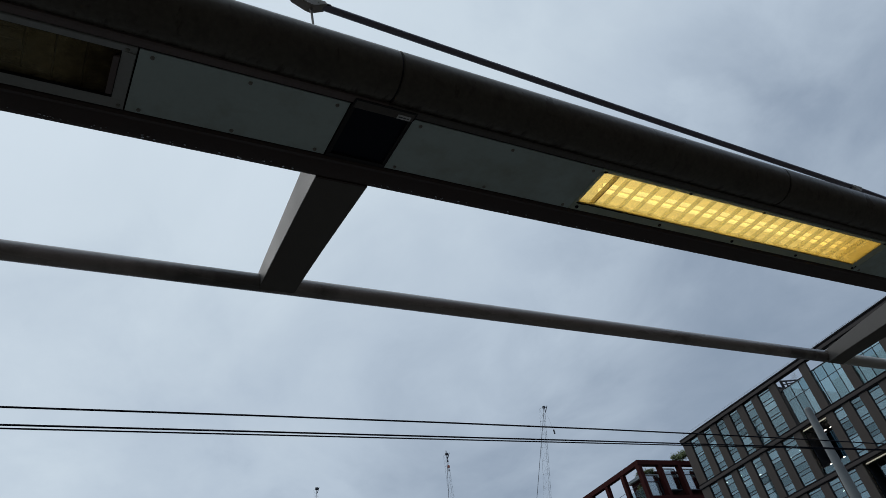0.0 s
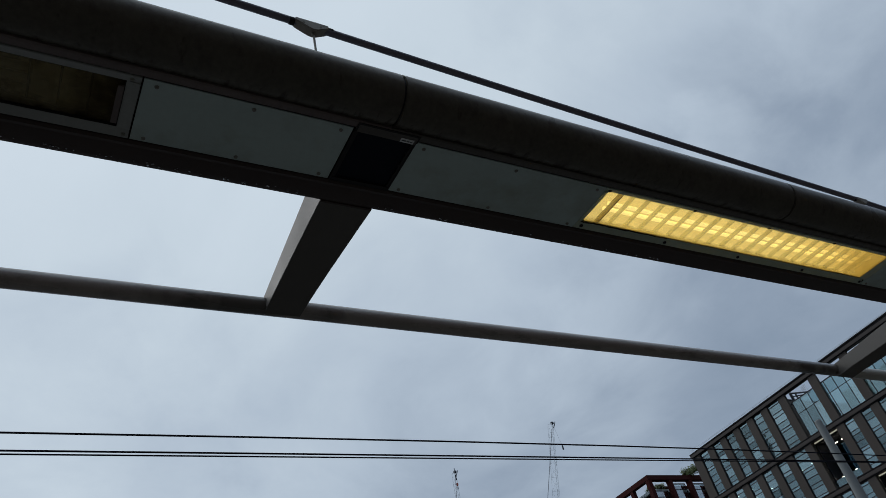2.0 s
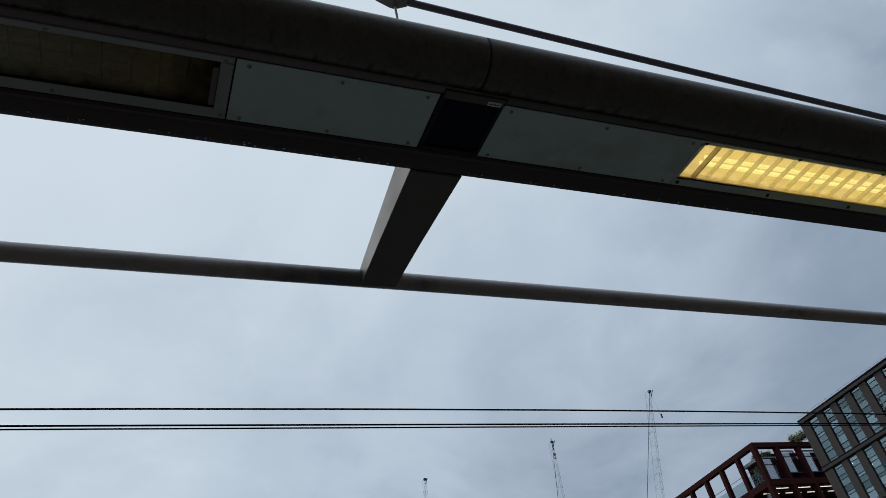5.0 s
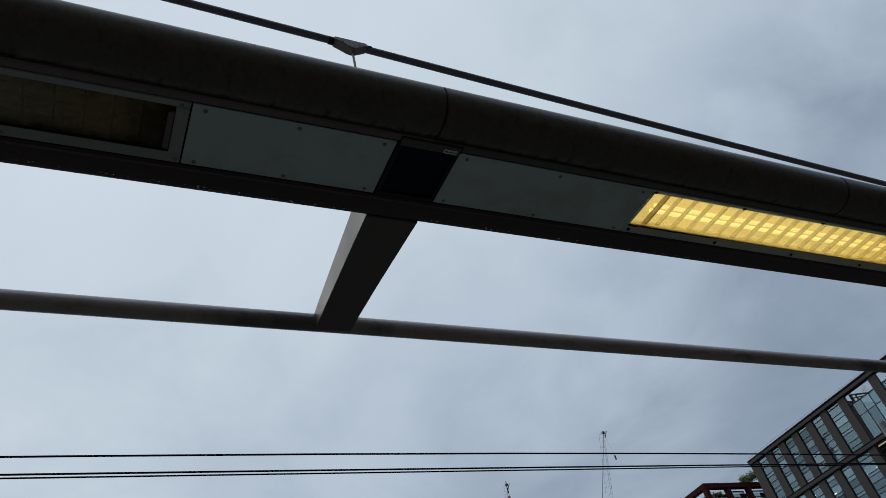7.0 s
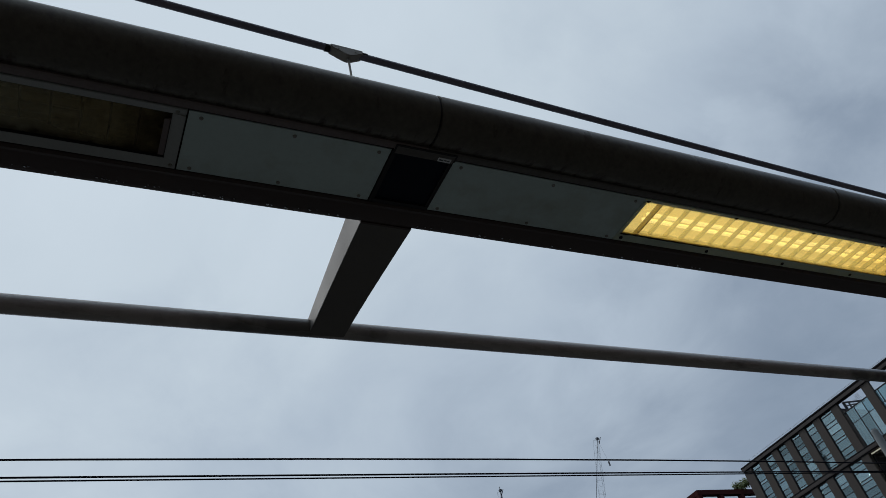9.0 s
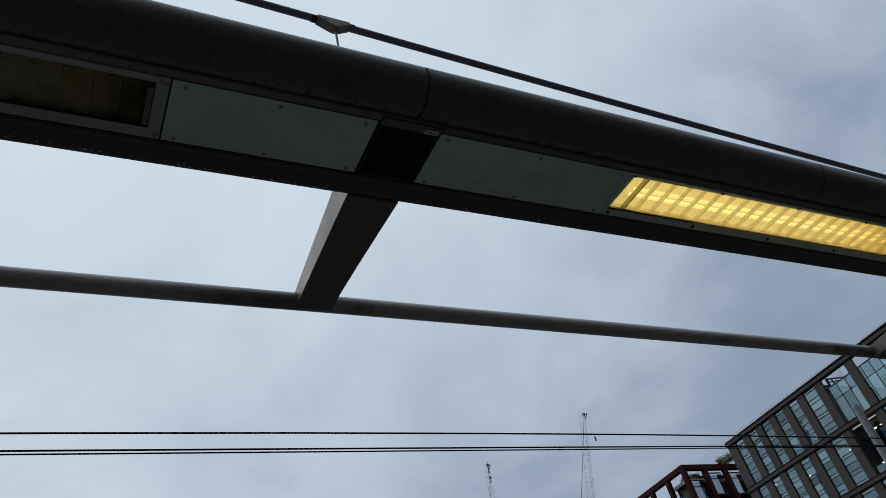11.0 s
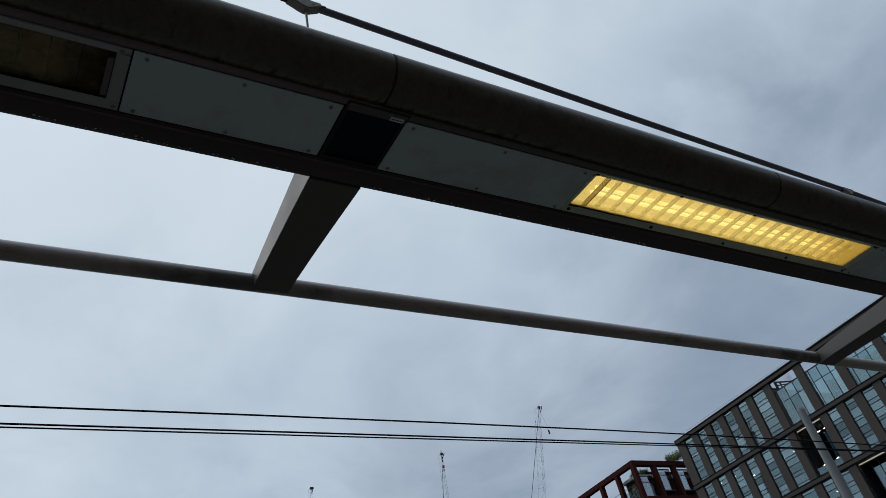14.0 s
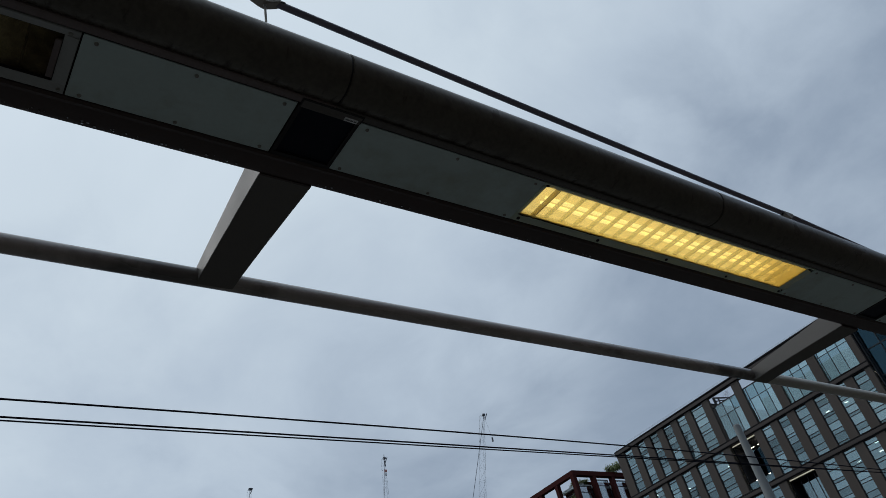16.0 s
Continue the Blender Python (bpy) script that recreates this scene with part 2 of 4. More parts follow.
rsh = rn.new("ShaderNodeMath")
rsh.inputs[1].default_value = 3.073 * 4 - 0.60
rl.new(rs.outputs["X"], rsh.inputs[0])
rl.new(rsh.outputs[0], rw.inputs[0])
rl.new(rw.outputs[0], ra.inputs[0])
rl.new(rc.outputs["Object"], rz.inputs["Vector"])
rl.new(rz.outputs["Fac"], ra.inputs[1])
rl.new(ra.outputs[0], rm.inputs["Value"])
rl.new(rm.outputs[0], rx.inputs[0])
rl.new(was, rx.inputs[1])
rl.new(rx.outputs[0], rn["Principled BSDF"].inputs["Base Color"])
dirty(PANEL, (0.44, 0.47, 0.38), 5.0, (1, 1, 1), 0.50, 0.85)
SCREW = material("dull rusted screw", (0.300, 0.290, 0.250), 0.6, 0.1, 0.3, 60, 0.1, 300, 0.2)
SIDETRIM = material("black side trim", (0.014, 0.012, 0.012), 0.6, 0, 0.1, 5, 0.05, 140, 0.1)
RUBBER = material("black rubber", (0.012, 0.012, 0.013), 0.7, 0, 0.1, 30, 0.05, 200, 0.1)
BLACKPLATE = material("black plate", (0.012, 0.015, 0.026), 0.5, 0, 0.1, 8, 0.05, 300, 0.1, Specular_IOR_Level=0.12)
STICKER = material("white sticker", (0.93, 0.93, 0.91), 0.5, 0, 0.05, 40, 0.02, 300, 0)
INK = material("grey ink", (0.16, 0.16, 0.17), 0.7, 0, 0.05, 40, 0.02, 300, 0)
# lit lamp's frame: the glow spilling onto it is put into the paint
GLOWFRAME = material("lamp frame painted with lamp glow", (0.680, 0.760, 0.620), 0.5, 0, 0.1, 5, 0.04, 120, 0.1)
FRAME = material("grey lamp frame", (0.430, 0.435, 0.412), 0.5, 0, 0.1, 5, 0.04, 120, 0.1)
TRAY = material("cream reflector", (0.90, 0.83, 0.54), 0.5, 0, 0.04, 8, 0.02, 90, 0)
BLADE = bpy.data.materials.new("cream translucent louvre")
BLADE.use_nodes = True
bn = BLADE.node_tree.nodes
bn.remove(bn["Principled BSDF"])
bd, bt, ba = bn.new("ShaderNodeBsdfDiffuse"), bn.new("ShaderNodeBsdfTranslucent"), bn.new("ShaderNodeMixShader")
bd.inputs[0].default_value = bt.inputs[0].default_value = (0.97, 0.95, 0.82, 1)
BLADE.node_tree.links.new(bd.outputs[0], ba.inputs[1])
BLADE.node_tree.links.new(bt.outputs[0], ba.inputs[2])
bx, bs = bn.new("ShaderNodeBsdfTransparent"), bn.new("ShaderNodeMixShader")
bs.inputs[0].default_value = 0.46
BLADE.node_tree.links.new(ba.outputs[0], bs.inputs[1])
BLADE.node_tree.links.new(bx.outputs[0], bs.inputs[2])
BLADE.node_tree.links.new(bs.outputs[0], bn["Material Output"].inputs[0])


def along_x(m, socket, stops, ends, blotch):
    """Colour that changes along the canopy, broken up by blotches."""
    n, l = m.node_tree.nodes, m.node_tree.links
    tc, sp, nz, mu, ad, mr, cr = (n.new("ShaderNode" + k) for k in ("TexCoord", "SeparateXYZ", "TexNoise", "Math", "Math", "MapRange", "ValToRGB"))
    nz.inputs["Scale"].default_value, nz.inputs["Detail"].default_value, nz.inputs["Roughness"].default_value = 9.0, 6, 0.65
    mu.operation, mu.inputs[1].default_value = "MULTIPLY", blotch
    mr.inputs["From Min"].default_value, mr.inputs["From Max"].default_value = ends[0] + blotch / 2, ends[1] + blotch / 2
    e = cr.color_ramp.elements
    e[0].position, e[0].color = stops[0][0], (*stops[0][1], 1)
    e[1].position, e[1].color = stops[-1][0], (*stops[-1][1], 1)
    for at, c in stops[1:-1]:
        e.new(at).color = (*c, 1)
    l.new(tc.outputs["Object"], sp.inputs[0])
    l.new(tc.outputs["Object"], nz.inputs["Vector"])
    l.new(nz.outputs["Fac"], mu.inputs[0])
    l.new(mu.outputs[0], ad.inputs[0])
    l.new(sp.outputs["X"], ad.inputs[1])
    l.new(ad.outputs[0], mr.inputs["Value"])
    l.new(mr.outputs[0], cr.inputs[0])
    l.new(cr.outputs[0], socket)


LAMP_TUBE = glowing("lit lamp tube", (1.0, 0.86, 0.40), 1.14)
along_x(LAMP_TUBE, LAMP_TUBE.node_tree.nodes["Principled BSDF"].inputs["Emission Color"], ((0.0, (1.0, 0.86, 0.40)), (0.6, (0.98, 0.78, 0.30)), (1.0, (0.62, 0.42, 0.11))), (2.45, 3.00), 0.02)
DIFFUSER = glowing("lit opal diffuser", (1.0, 0.81, 0.33), 0.74)
DIFFUSER.node_tree.nodes["Principled BSDF"].inputs["Base Color"].default_value = (0.40, 0.34, 0.18, 1)
dn, dl = DIFFUSER.node_tree.nodes, DIFFUSER.node_tree.links
dc, dm, ds = dn.new("ShaderNodeTexCoord"), dn.new("ShaderNodeMapRange"), dn.new("ShaderNodeSeparateXYZ")
dm.inputs["From Min"].default_value, dm.inputs["From Max"].default_value = 2.60, 3.05
dz, dx = dn.new("ShaderNodeTexNoise"), dn.new("ShaderNodeMixRGB")
dz.inputs["Scale"].default_value = 14.0
dx.inputs[1].default_value, dx.inputs[2].default_value = (1.0, 0.81, 0.34, 1), (0.92, 0.67, 0.20, 1)
dl.new(dc.outputs["Object"], ds.inputs[0])
dl.new(ds.outputs["X"], dm.inputs["Value"])
dl.new(dm.outputs[0], dx.inputs[0])
dl.new(dx.outputs[0], dn["Principled BSDF"].inputs["Emission Color"])
dk = dn.new("ShaderNodeMapRange")
dk.inputs["To Min"].default_value, dk.inputs["To Max"].default_value = 0.52, 0.80
dl.new(dc.outputs["Object"], dz.inputs["Vector"])
dl.new(dz.outputs["Fac"], dk.inputs["Value"])
dl.new(dk.outputs[0], dn["Principled BSDF"].inputs["Emission Strength"])
OLDTRAY = material("grimy yellowed reflector", (0.880, 0.820, 0.600), 0.6, 0, 0.30, 6.0, 0.12, 40, 0.1, streak=(1, 2.2, 1))
OLDBLADE = material("grimy yellowed louvre", (0.020, 0.016, 0.010), 0.6, 0, 0.45, 30, 0.1, 40, 0.1)
dirty(OLDTRAY, (0.17, 0.11, 0.04), 5.0, (1.0, 2.0, 1), 0.47, 0.72)
OLDTUBE = material("grimy dead lamp tube", (0.50, 0.43, 0.26), 0.5, 0, 0.45, 9, 0.1, 60, 0.1)
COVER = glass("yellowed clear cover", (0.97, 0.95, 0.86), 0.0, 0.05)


def edge_ramp(m, sides, scale, spread):
    """A factor that grows towards the edges, broken up by noise: sides are (axis, bare, full)."""
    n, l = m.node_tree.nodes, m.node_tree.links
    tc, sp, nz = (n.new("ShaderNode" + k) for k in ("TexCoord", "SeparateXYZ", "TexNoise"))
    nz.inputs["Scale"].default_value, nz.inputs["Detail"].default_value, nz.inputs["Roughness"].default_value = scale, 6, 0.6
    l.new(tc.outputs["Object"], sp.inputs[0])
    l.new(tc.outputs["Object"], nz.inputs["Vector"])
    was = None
    for axis, bare, full in sides:
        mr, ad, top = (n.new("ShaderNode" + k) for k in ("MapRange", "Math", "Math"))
        mr.inputs["From Min"].default_value, mr.inputs["From Max"].default_value = bare, full
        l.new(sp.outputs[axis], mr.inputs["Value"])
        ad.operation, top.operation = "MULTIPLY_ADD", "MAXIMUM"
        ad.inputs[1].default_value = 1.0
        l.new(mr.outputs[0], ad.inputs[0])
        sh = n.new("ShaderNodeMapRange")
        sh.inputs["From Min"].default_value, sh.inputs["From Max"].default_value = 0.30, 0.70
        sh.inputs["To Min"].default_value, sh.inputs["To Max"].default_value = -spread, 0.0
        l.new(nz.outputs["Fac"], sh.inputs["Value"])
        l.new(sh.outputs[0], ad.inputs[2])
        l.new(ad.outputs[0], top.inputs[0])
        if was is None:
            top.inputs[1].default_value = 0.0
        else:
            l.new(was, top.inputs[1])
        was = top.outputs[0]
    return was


# yellow-brown veil over the lit lamp's cover, denser at far end and outer edge
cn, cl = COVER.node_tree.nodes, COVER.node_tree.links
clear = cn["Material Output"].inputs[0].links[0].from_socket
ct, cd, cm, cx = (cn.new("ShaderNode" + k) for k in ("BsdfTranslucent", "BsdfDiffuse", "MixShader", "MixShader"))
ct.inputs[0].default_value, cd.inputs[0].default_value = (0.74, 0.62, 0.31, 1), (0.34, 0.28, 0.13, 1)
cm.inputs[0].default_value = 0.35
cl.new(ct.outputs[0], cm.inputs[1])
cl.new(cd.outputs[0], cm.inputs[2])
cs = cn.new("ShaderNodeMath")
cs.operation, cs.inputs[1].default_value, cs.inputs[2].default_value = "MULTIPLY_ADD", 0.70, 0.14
cl.new(edge_ramp(COVER, (("X", 2.74, 3.16), ("Y", 1.318, 1.356)), 16.0, 0.30), cs.inputs[0])
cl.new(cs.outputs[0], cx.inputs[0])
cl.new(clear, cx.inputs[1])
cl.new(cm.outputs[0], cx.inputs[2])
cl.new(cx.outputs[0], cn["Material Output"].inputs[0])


# a dirty sheet: half of it lets the lamp's inside show
OLDCOVER = bpy.data.materials.new("grimy yellowed cover")
OLDCOVER.use_nodes = True
on = OLDCOVER.node_tree.nodes
on.remove(on["Principled BSDF"])
od, ot, om = on.new("ShaderNodeBsdfDiffuse"), on.new("ShaderNodeBsdfTransparent"), on.new("ShaderNodeMixShader")
ot.inputs[0].default_value = (0.94, 0.90, 0.78, 1)
# grimy brown, with a haze of reflected sky put into the paler end
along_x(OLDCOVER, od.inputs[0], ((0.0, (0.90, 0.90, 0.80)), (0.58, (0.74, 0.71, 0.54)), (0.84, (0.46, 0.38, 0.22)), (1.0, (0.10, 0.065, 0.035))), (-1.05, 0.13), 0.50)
# edges darken with grime and with the recess's shade put into the colour
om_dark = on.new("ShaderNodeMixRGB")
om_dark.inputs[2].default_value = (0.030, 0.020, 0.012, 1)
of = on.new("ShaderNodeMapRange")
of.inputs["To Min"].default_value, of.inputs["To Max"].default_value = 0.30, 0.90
dark = edge_ramp(OLDCOVER, (("X", -0.13, 0.20), ("Y", 1.290, 1.340), ("Y", 1.226, 1.192)), 18.0, 0.50)
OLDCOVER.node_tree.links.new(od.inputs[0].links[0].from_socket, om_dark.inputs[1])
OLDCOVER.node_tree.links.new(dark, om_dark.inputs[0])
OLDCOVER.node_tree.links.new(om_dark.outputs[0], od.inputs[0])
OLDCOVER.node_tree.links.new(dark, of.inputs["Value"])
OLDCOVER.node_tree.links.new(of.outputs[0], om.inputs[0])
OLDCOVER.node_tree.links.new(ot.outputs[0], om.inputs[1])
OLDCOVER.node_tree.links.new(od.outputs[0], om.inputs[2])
OLDCOVER.node_tree.links.new(om.outputs[0], on["Material Output"].inputs[0])
BRACKET = bpy.data.materials.new("heat-browned lamp bracket")
BRACKET.use_nodes = True
kn = BRACKET.node_tree.nodes
kn.remove(kn["Principled BSDF"])
kd, kt, km = kn.new("ShaderNodeBsdfDiffuse"), kn.new("ShaderNodeBsdfTranslucent"), kn.new("ShaderNodeMixShader")
kd.inputs[0].default_value, kt.inputs[0].default_value = (0.44, 0.36, 0.18, 1), (0.52, 0.42, 0.20, 1)
km.inputs[0].default_value = 0.7
BRACKET.node_tree.links.new(kd.outputs[0], km.inputs[1])
BRACKET.node_tree.links.new(kt.outputs[0], km.inputs[2])
kx, kc = kn.new("ShaderNodeMixShader"), kn.new("ShaderNodeBsdfTransparent")
kx.inputs[0].default_value = 0.38
BRACKET.node_tree.links.new(km.outputs[0], kx.inputs[1])
BRACKET.node_tree.links.new(kc.outputs[0], kx.inputs[2])
BRACKET.node_tree.links.new(kx.outputs[0], kn["Material Output"].inputs[0])
CABLE = material("dark sheathed cable", (0.200, 0.202, 0.262), 0.45, 0, 0.12, 6, 0.08, 200, 0.2)
CLAMPM = material("galvanised steel", (0.33, 0.31, 0.28), 0.5, 0.2, 0.15, 14, 0.08, 150, 0.2)
# white translucent body: the sky's glint in clear drops is put into colour
DROP = bpy.data.materials.new("water drop")
DROP.use_nodes = True
pn = DROP.node_tree.nodes
pn.remove(pn["Principled BSDF"])
pt, pg, pm = pn.new("ShaderNodeBsdfTranslucent"), pn.new("ShaderNodeBsdfGlossy"), pn.new("ShaderNodeMixShader")
pt.inputs[0].default_value = (0.90, 0.92, 0.95, 1)
pg.inputs["Roughness"].default_value = 0.05
pm.inputs[0].default_value = 0.30
DROP.node_tree.links.new(pt.outputs[0], pm.inputs[1])
DROP.node_tree.links.new(pg.outputs[0], pm.inputs[2])
DROP.node_tree.links.new(pm.outputs[0], pn["Material Output"].inputs[0])
WIRE = material("black wire", (0.007, 0.007, 0.014), 0.7, 0, 0.1, 4, 0.05, 60, 0, Specular_IOR_Level=0.1)
MASTPAINT = material("pale grey mast paint", (0.215, 0.225, 0.220), 0.7, 0, 0.08, 0.7, 0.03, 30, 0.1)
PIER = material("warm grey stone pier", (0.073, 0.057, 0.046), 0.8, 0, 0.10, 0.5, 0.05, 12, 0.3, random_tone=0.06)
FASCIA = material("brown-grey metal fascia", (0.060, 0.048, 0.043), 0.6, 0.0, 0.12, 0.6, 0.05, 14, 0.2, Specular_IOR_Level=0.3)
BAND = material("dark bronze band", (0.018, 0.015, 0.015), 0.7, 0.0, 0.12, 0.6, 0.05, 14, 0.2, Specular_IOR_Level=0.2)
MULLION = material("dark window bar", (0.014, 0.016, 0.020), 0.5, 0.2, 0.1, 2, 0.05, 20, 0)
PANE = glass("coated blue-grey glass", (0.50, 0.62, 0.64), 0.19, 0.02, 0.08, 0.24, (0.71, 0.89, 0.93))
ATRIUM = glass("deep blue glass", (0.06, 0.17, 0.27), 0.03, 0.02, 0.10, 0.10, (0.22, 0.46, 0.60))
CLEARPANE = glass("clear balustrade glass", (0.84, 0.90, 0.90), 0.33, 0.02, 0.04, 0.14, (0.88, 0.90, 0.92))
ROOMWALL = material("office wall", (0.30, 0.30, 0.28), 0.8, 0, 0.1, 0.6, 0.03, 12, 0)
# near-black: the shade of loggias and unlit rooms is in this colour
ROOMDARK = material("near-black lining with room shade", (0.016, 0.017, 0.020), 0.7, 0, 0.1, 0.6, 0.03, 12, 0)
WHITEBLIND = material("white blind cloth", (0.78, 0.80, 0.80), 0.8, 0, 0.06, 0.8, 0.04, 20, 0, random_tone=0.12)
BALUSTRADE = glass("grey-green balustrade glass", (0.55, 0.66, 0.64), 0.10, 0.02, 0.04, 0.06)
RAILGLASS = glass("clear railing glass", (0.70, 0.76, 0.76), 0.0, 0.02, 0.04, 0.03)
BLIND = material("pale roller blind", (0.50, 0.56, 0.55), 0.8, 0, 0.06, 0.8, 0.04, 20, 0, random_tone=0.25)
OFFICE_LAMP = glowing("office strip lamp", (1.0, 0.88, 0.78), 6.0)
WARM_STRIP = glowing("warm soffit strip", (1.0, 0.90, 0.72), 0.26)
SOFTSTRIP = glowing("soft white strip", (1.0, 0.93, 0.86), 1.1)
RED = material("dark oxide red steel", (0.054, 0.0105, 0.0088), 0.85, 0, 0.12, 0.8, 0.05, 14, 0.2, Specular_IOR_Level=0.15)
REDDARK = material("dark brown-red cladding", (0.040, 0.011, 0.009), 0.85, 0, 0.12, 0.8, 0.05, 14, 0.2, Specular_IOR_Level=0.15)
CRANE = material("pale crane paint", (0.74, 0.77, 0.80), 0.6, 0.0, 0.15, 0.4, 0.05, 6, 0)
CRANEDARK = material("dark crane gear", (0.06, 0.065, 0.08), 0.6, 0, 0.15, 0.4, 0.05, 6, 0)
MARKER = material("faded red paint", (0.50, 0.13, 0.09), 0.6, 0, 0.15, 2, 0.05, 20, 0)
CHIMNEY = material("pale grey chimney shell", (0.365, 0.370, 0.350), 0.7, 0, 0.10, 0.18, 0.04, 5, 0.2, streak=(1, 1, 0.25))
LEAF = material("leaf green", (0.130, 0.160, 0.045), 0.6, 0, 0.25, 3, 0.1, 30, 0)
BARK = material("bark", (0.10, 0.08, 0.06), 0.85, 0, 0.2, 8, 0.1, 40, 0.4)
ASPHALT = material("dark asphalt", (0.030, 0.029, 0.028), 0.75, 0, 0.2, 0.35, 0.12, 40, 0.4, Specular_IOR_Level=0.3)
BRICK = material("dark mottled brick", (0.075, 0.058, 0.048), 0.85, 0, 0.2, 0.9, 0.15, 14, 0.5)
BOUNCEPAVING = material("platform end paving tuned for bounce", (0.041, 0.039, 0.033), 0.75, 0, 0.15, 0.8, 0.1, 60, 0.4, Specular_IOR_Level=0.3)
PAVING = material("dark wet paving", (0.042, 0.040, 0.036), 0.75, 0, 0.15, 0.8, 0.1, 60, 0.4, Specular_IOR_Level=0.3)


# ---- building blocks ----
def box(bm, x0, x1, y0, y1, z0, z1, bevel=0.0):
    a = bmesh.ops.create_cube(bm, size=1.0, matrix=Matrix.Translation(((x0 + x1) / 2, (y0 + y1) / 2, (z0 + z1) / 2)) @ Matrix.Diagonal((abs(x1 - x0), abs(y1 - y0), abs(z1 - z0), 1)))
    if bevel:
        vs = set(a["verts"])
        es = [e for e in bm.edges if e.verts[0] in vs and e.verts[1] in vs]
        bmesh.ops.bevel(bm, geom=es, offset=bevel, segments=2, affect="EDGES", profile=0.6)
    return bm


def rod(bm, p, q, r0, r1=None, seg=12, caps=True):
    p, q = Vector(p), Vector(q)
    d = q - p
    m = Matrix.Translation((p + q) / 2) @ d.to_track_quat("Z", "Y").to_matrix().to_4x4()
    bmesh.ops.create_cone(bm, cap_ends=caps, segments=seg, radius1=r0, radius2=r0 if r1 is None else r1, depth=d.length, matrix=m)
    return bm


def prism(bm, outline, axis, a, b):
    """A closed outline in the plane across axis (0 or 1), drawn out from a to b."""
    def at(u, v, w):
        return (w, u, v) if axis == 0 else (u, w, v)
    lo = [bm.verts.new(at(u, v, a)) for u, v in outline]
    hi = [bm.verts.new(at(u, v, b)) for u, v in outline]
    n = len(outline)
    bm.faces.new(lo)
    bm.faces.new(hi[::-1])
    for i in range(n):
        j = (i + 1) % n
        bm.faces.new((lo[j], lo[i], hi[i], hi[j]))
    bmesh.ops.recalc_face_normals(bm, faces=bm.faces[:])
    return bm


def mesh_of(name, bm, mat, smooth=None):
    me = bpy.data.meshes.new(name)
    bm.to_mesh(me)
    bm.free()
    me.materials.append(mat)
    if smooth is not None:
        me.shade_smooth()
        me.set_sharp_from_angle(angle=radians(smooth))
    return me


def part(name, bm, mat, parent, label="", smooth=None):
    """One mesh object under a thing or a part."""
    ob = new(name, mesh_of(name, bm, mat, smooth))
    ob.parent = parent
    if label:
        ob["label"] = label
    return ob


def piece(name, me, parent, at=(0, 0, 0), turn=0.0):
    ob = new(name, me)
    ob.parent = parent
    ob.matrix_basis = pose(*at, 0, 0, turn)
    return ob


def thing(name, m, label, category, group="", kind=""):
    ob = tagged(new(name), label, category, group, kind)
    ob.matrix_basis = m
    return ob


def solid(name, bm, mat, m, label, category, group="", kind="", smooth=None):
    ob = tagged(new(name, mesh_of(name, bm, mat, smooth)), label, category, group, kind)
    ob.matrix_basis = m
    return ob


NEW = bmesh.new
HERE = Matrix.Identity(4)

# ---- ground ----
solid("ground", box(NEW(), -2500, 2500, -2500, 2500, -1.5, -1.0), ASPHALT, HERE, "dark wet ground reaching the horizon", "ground", kind="structure")
solid("platform", box(NEW(), -60, 2.4, -6.0, 3.2, -0.996, 0.0, 0.02), PAVING, HERE, "dark wet paved station platform", "platform", kind="structure")
# unseen second slab, split off to tune light bounced under the far bays
solid("platform", box(NEW(), 2.4, 60, -6.0, 3.2, -0.996, 0.0, 0.02), BOUNCEPAVING, HERE, "unseen platform end in its own tone, added to tune bounce", "platform", kind="structure")

# unseen wall added behind the platform to keep sky off the canopy
solid("wall_south", box(NEW(), -45, 45, -6.4, -6.002, -1.0, 10.5), BRICK, HERE, "unseen dark wall added behind the platform to block sky", "wall", kind="structure")

# ---- lighting canopy over the platform, tilted a little towards the tracks ----
CANOPY = pose(0, 0, 1.65, 2.75, 0.07, 0)
PITCH = 3.073
SOFFIT = 1.45
TY, TZ, TR = 1.111, 1.5135, 0.0705


def at_bay(k):
    return CANOPY @ Matrix.Translation((k * PITCH, 0, 0))


canopy = thing("canopy_beam", CANOPY, "long dark grey tubular canopy beam with lighting channel", "canopy beam")
tube_me = None
SEAM = 0.757
for k in range(-5, 9):
    x0 = SEAM + k * PITCH / 2
    if tube_me is None:
        bm = NEW()
        rod(bm, (0.0025, 0, 0), (PITCH / 2 - 0.0025, 0, 0), TR, seg=96)
        es = [e for e in bm.edges if abs(e.verts[0].co.x - e.verts[1].co.x) < 1e-5]
        bmesh.ops.bevel(bm, geom=es, offset=0.002, segments=2, affect="EDGES")
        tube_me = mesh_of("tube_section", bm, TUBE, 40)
        bm = NEW()
        rod(bm, (-0.006, 0, 0), (0.006, 0, 0), TR - 0.004, seg=64)
        seal_me = mesh_of("joint_seal", bm, RUBBER, 40)
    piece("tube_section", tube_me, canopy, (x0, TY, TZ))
    piece("joint_seal", seal_me, canopy, (x0, TY, TZ))
XA, XB = -7.0, 13.0
# channel beside the tube: inner trim, backing plate, outer lip with a rolled edge
part("inner_trim", prism(NEW(), [(1.1500, 1.4480), (1.1550, 1.4458), (1.172, 1.4470), (1.176, 1.4530), (1.176, 1.472), (1.150, 1.472)], 0, XA, SEAM), TRIM, canopy, "brownish grey trim strip")
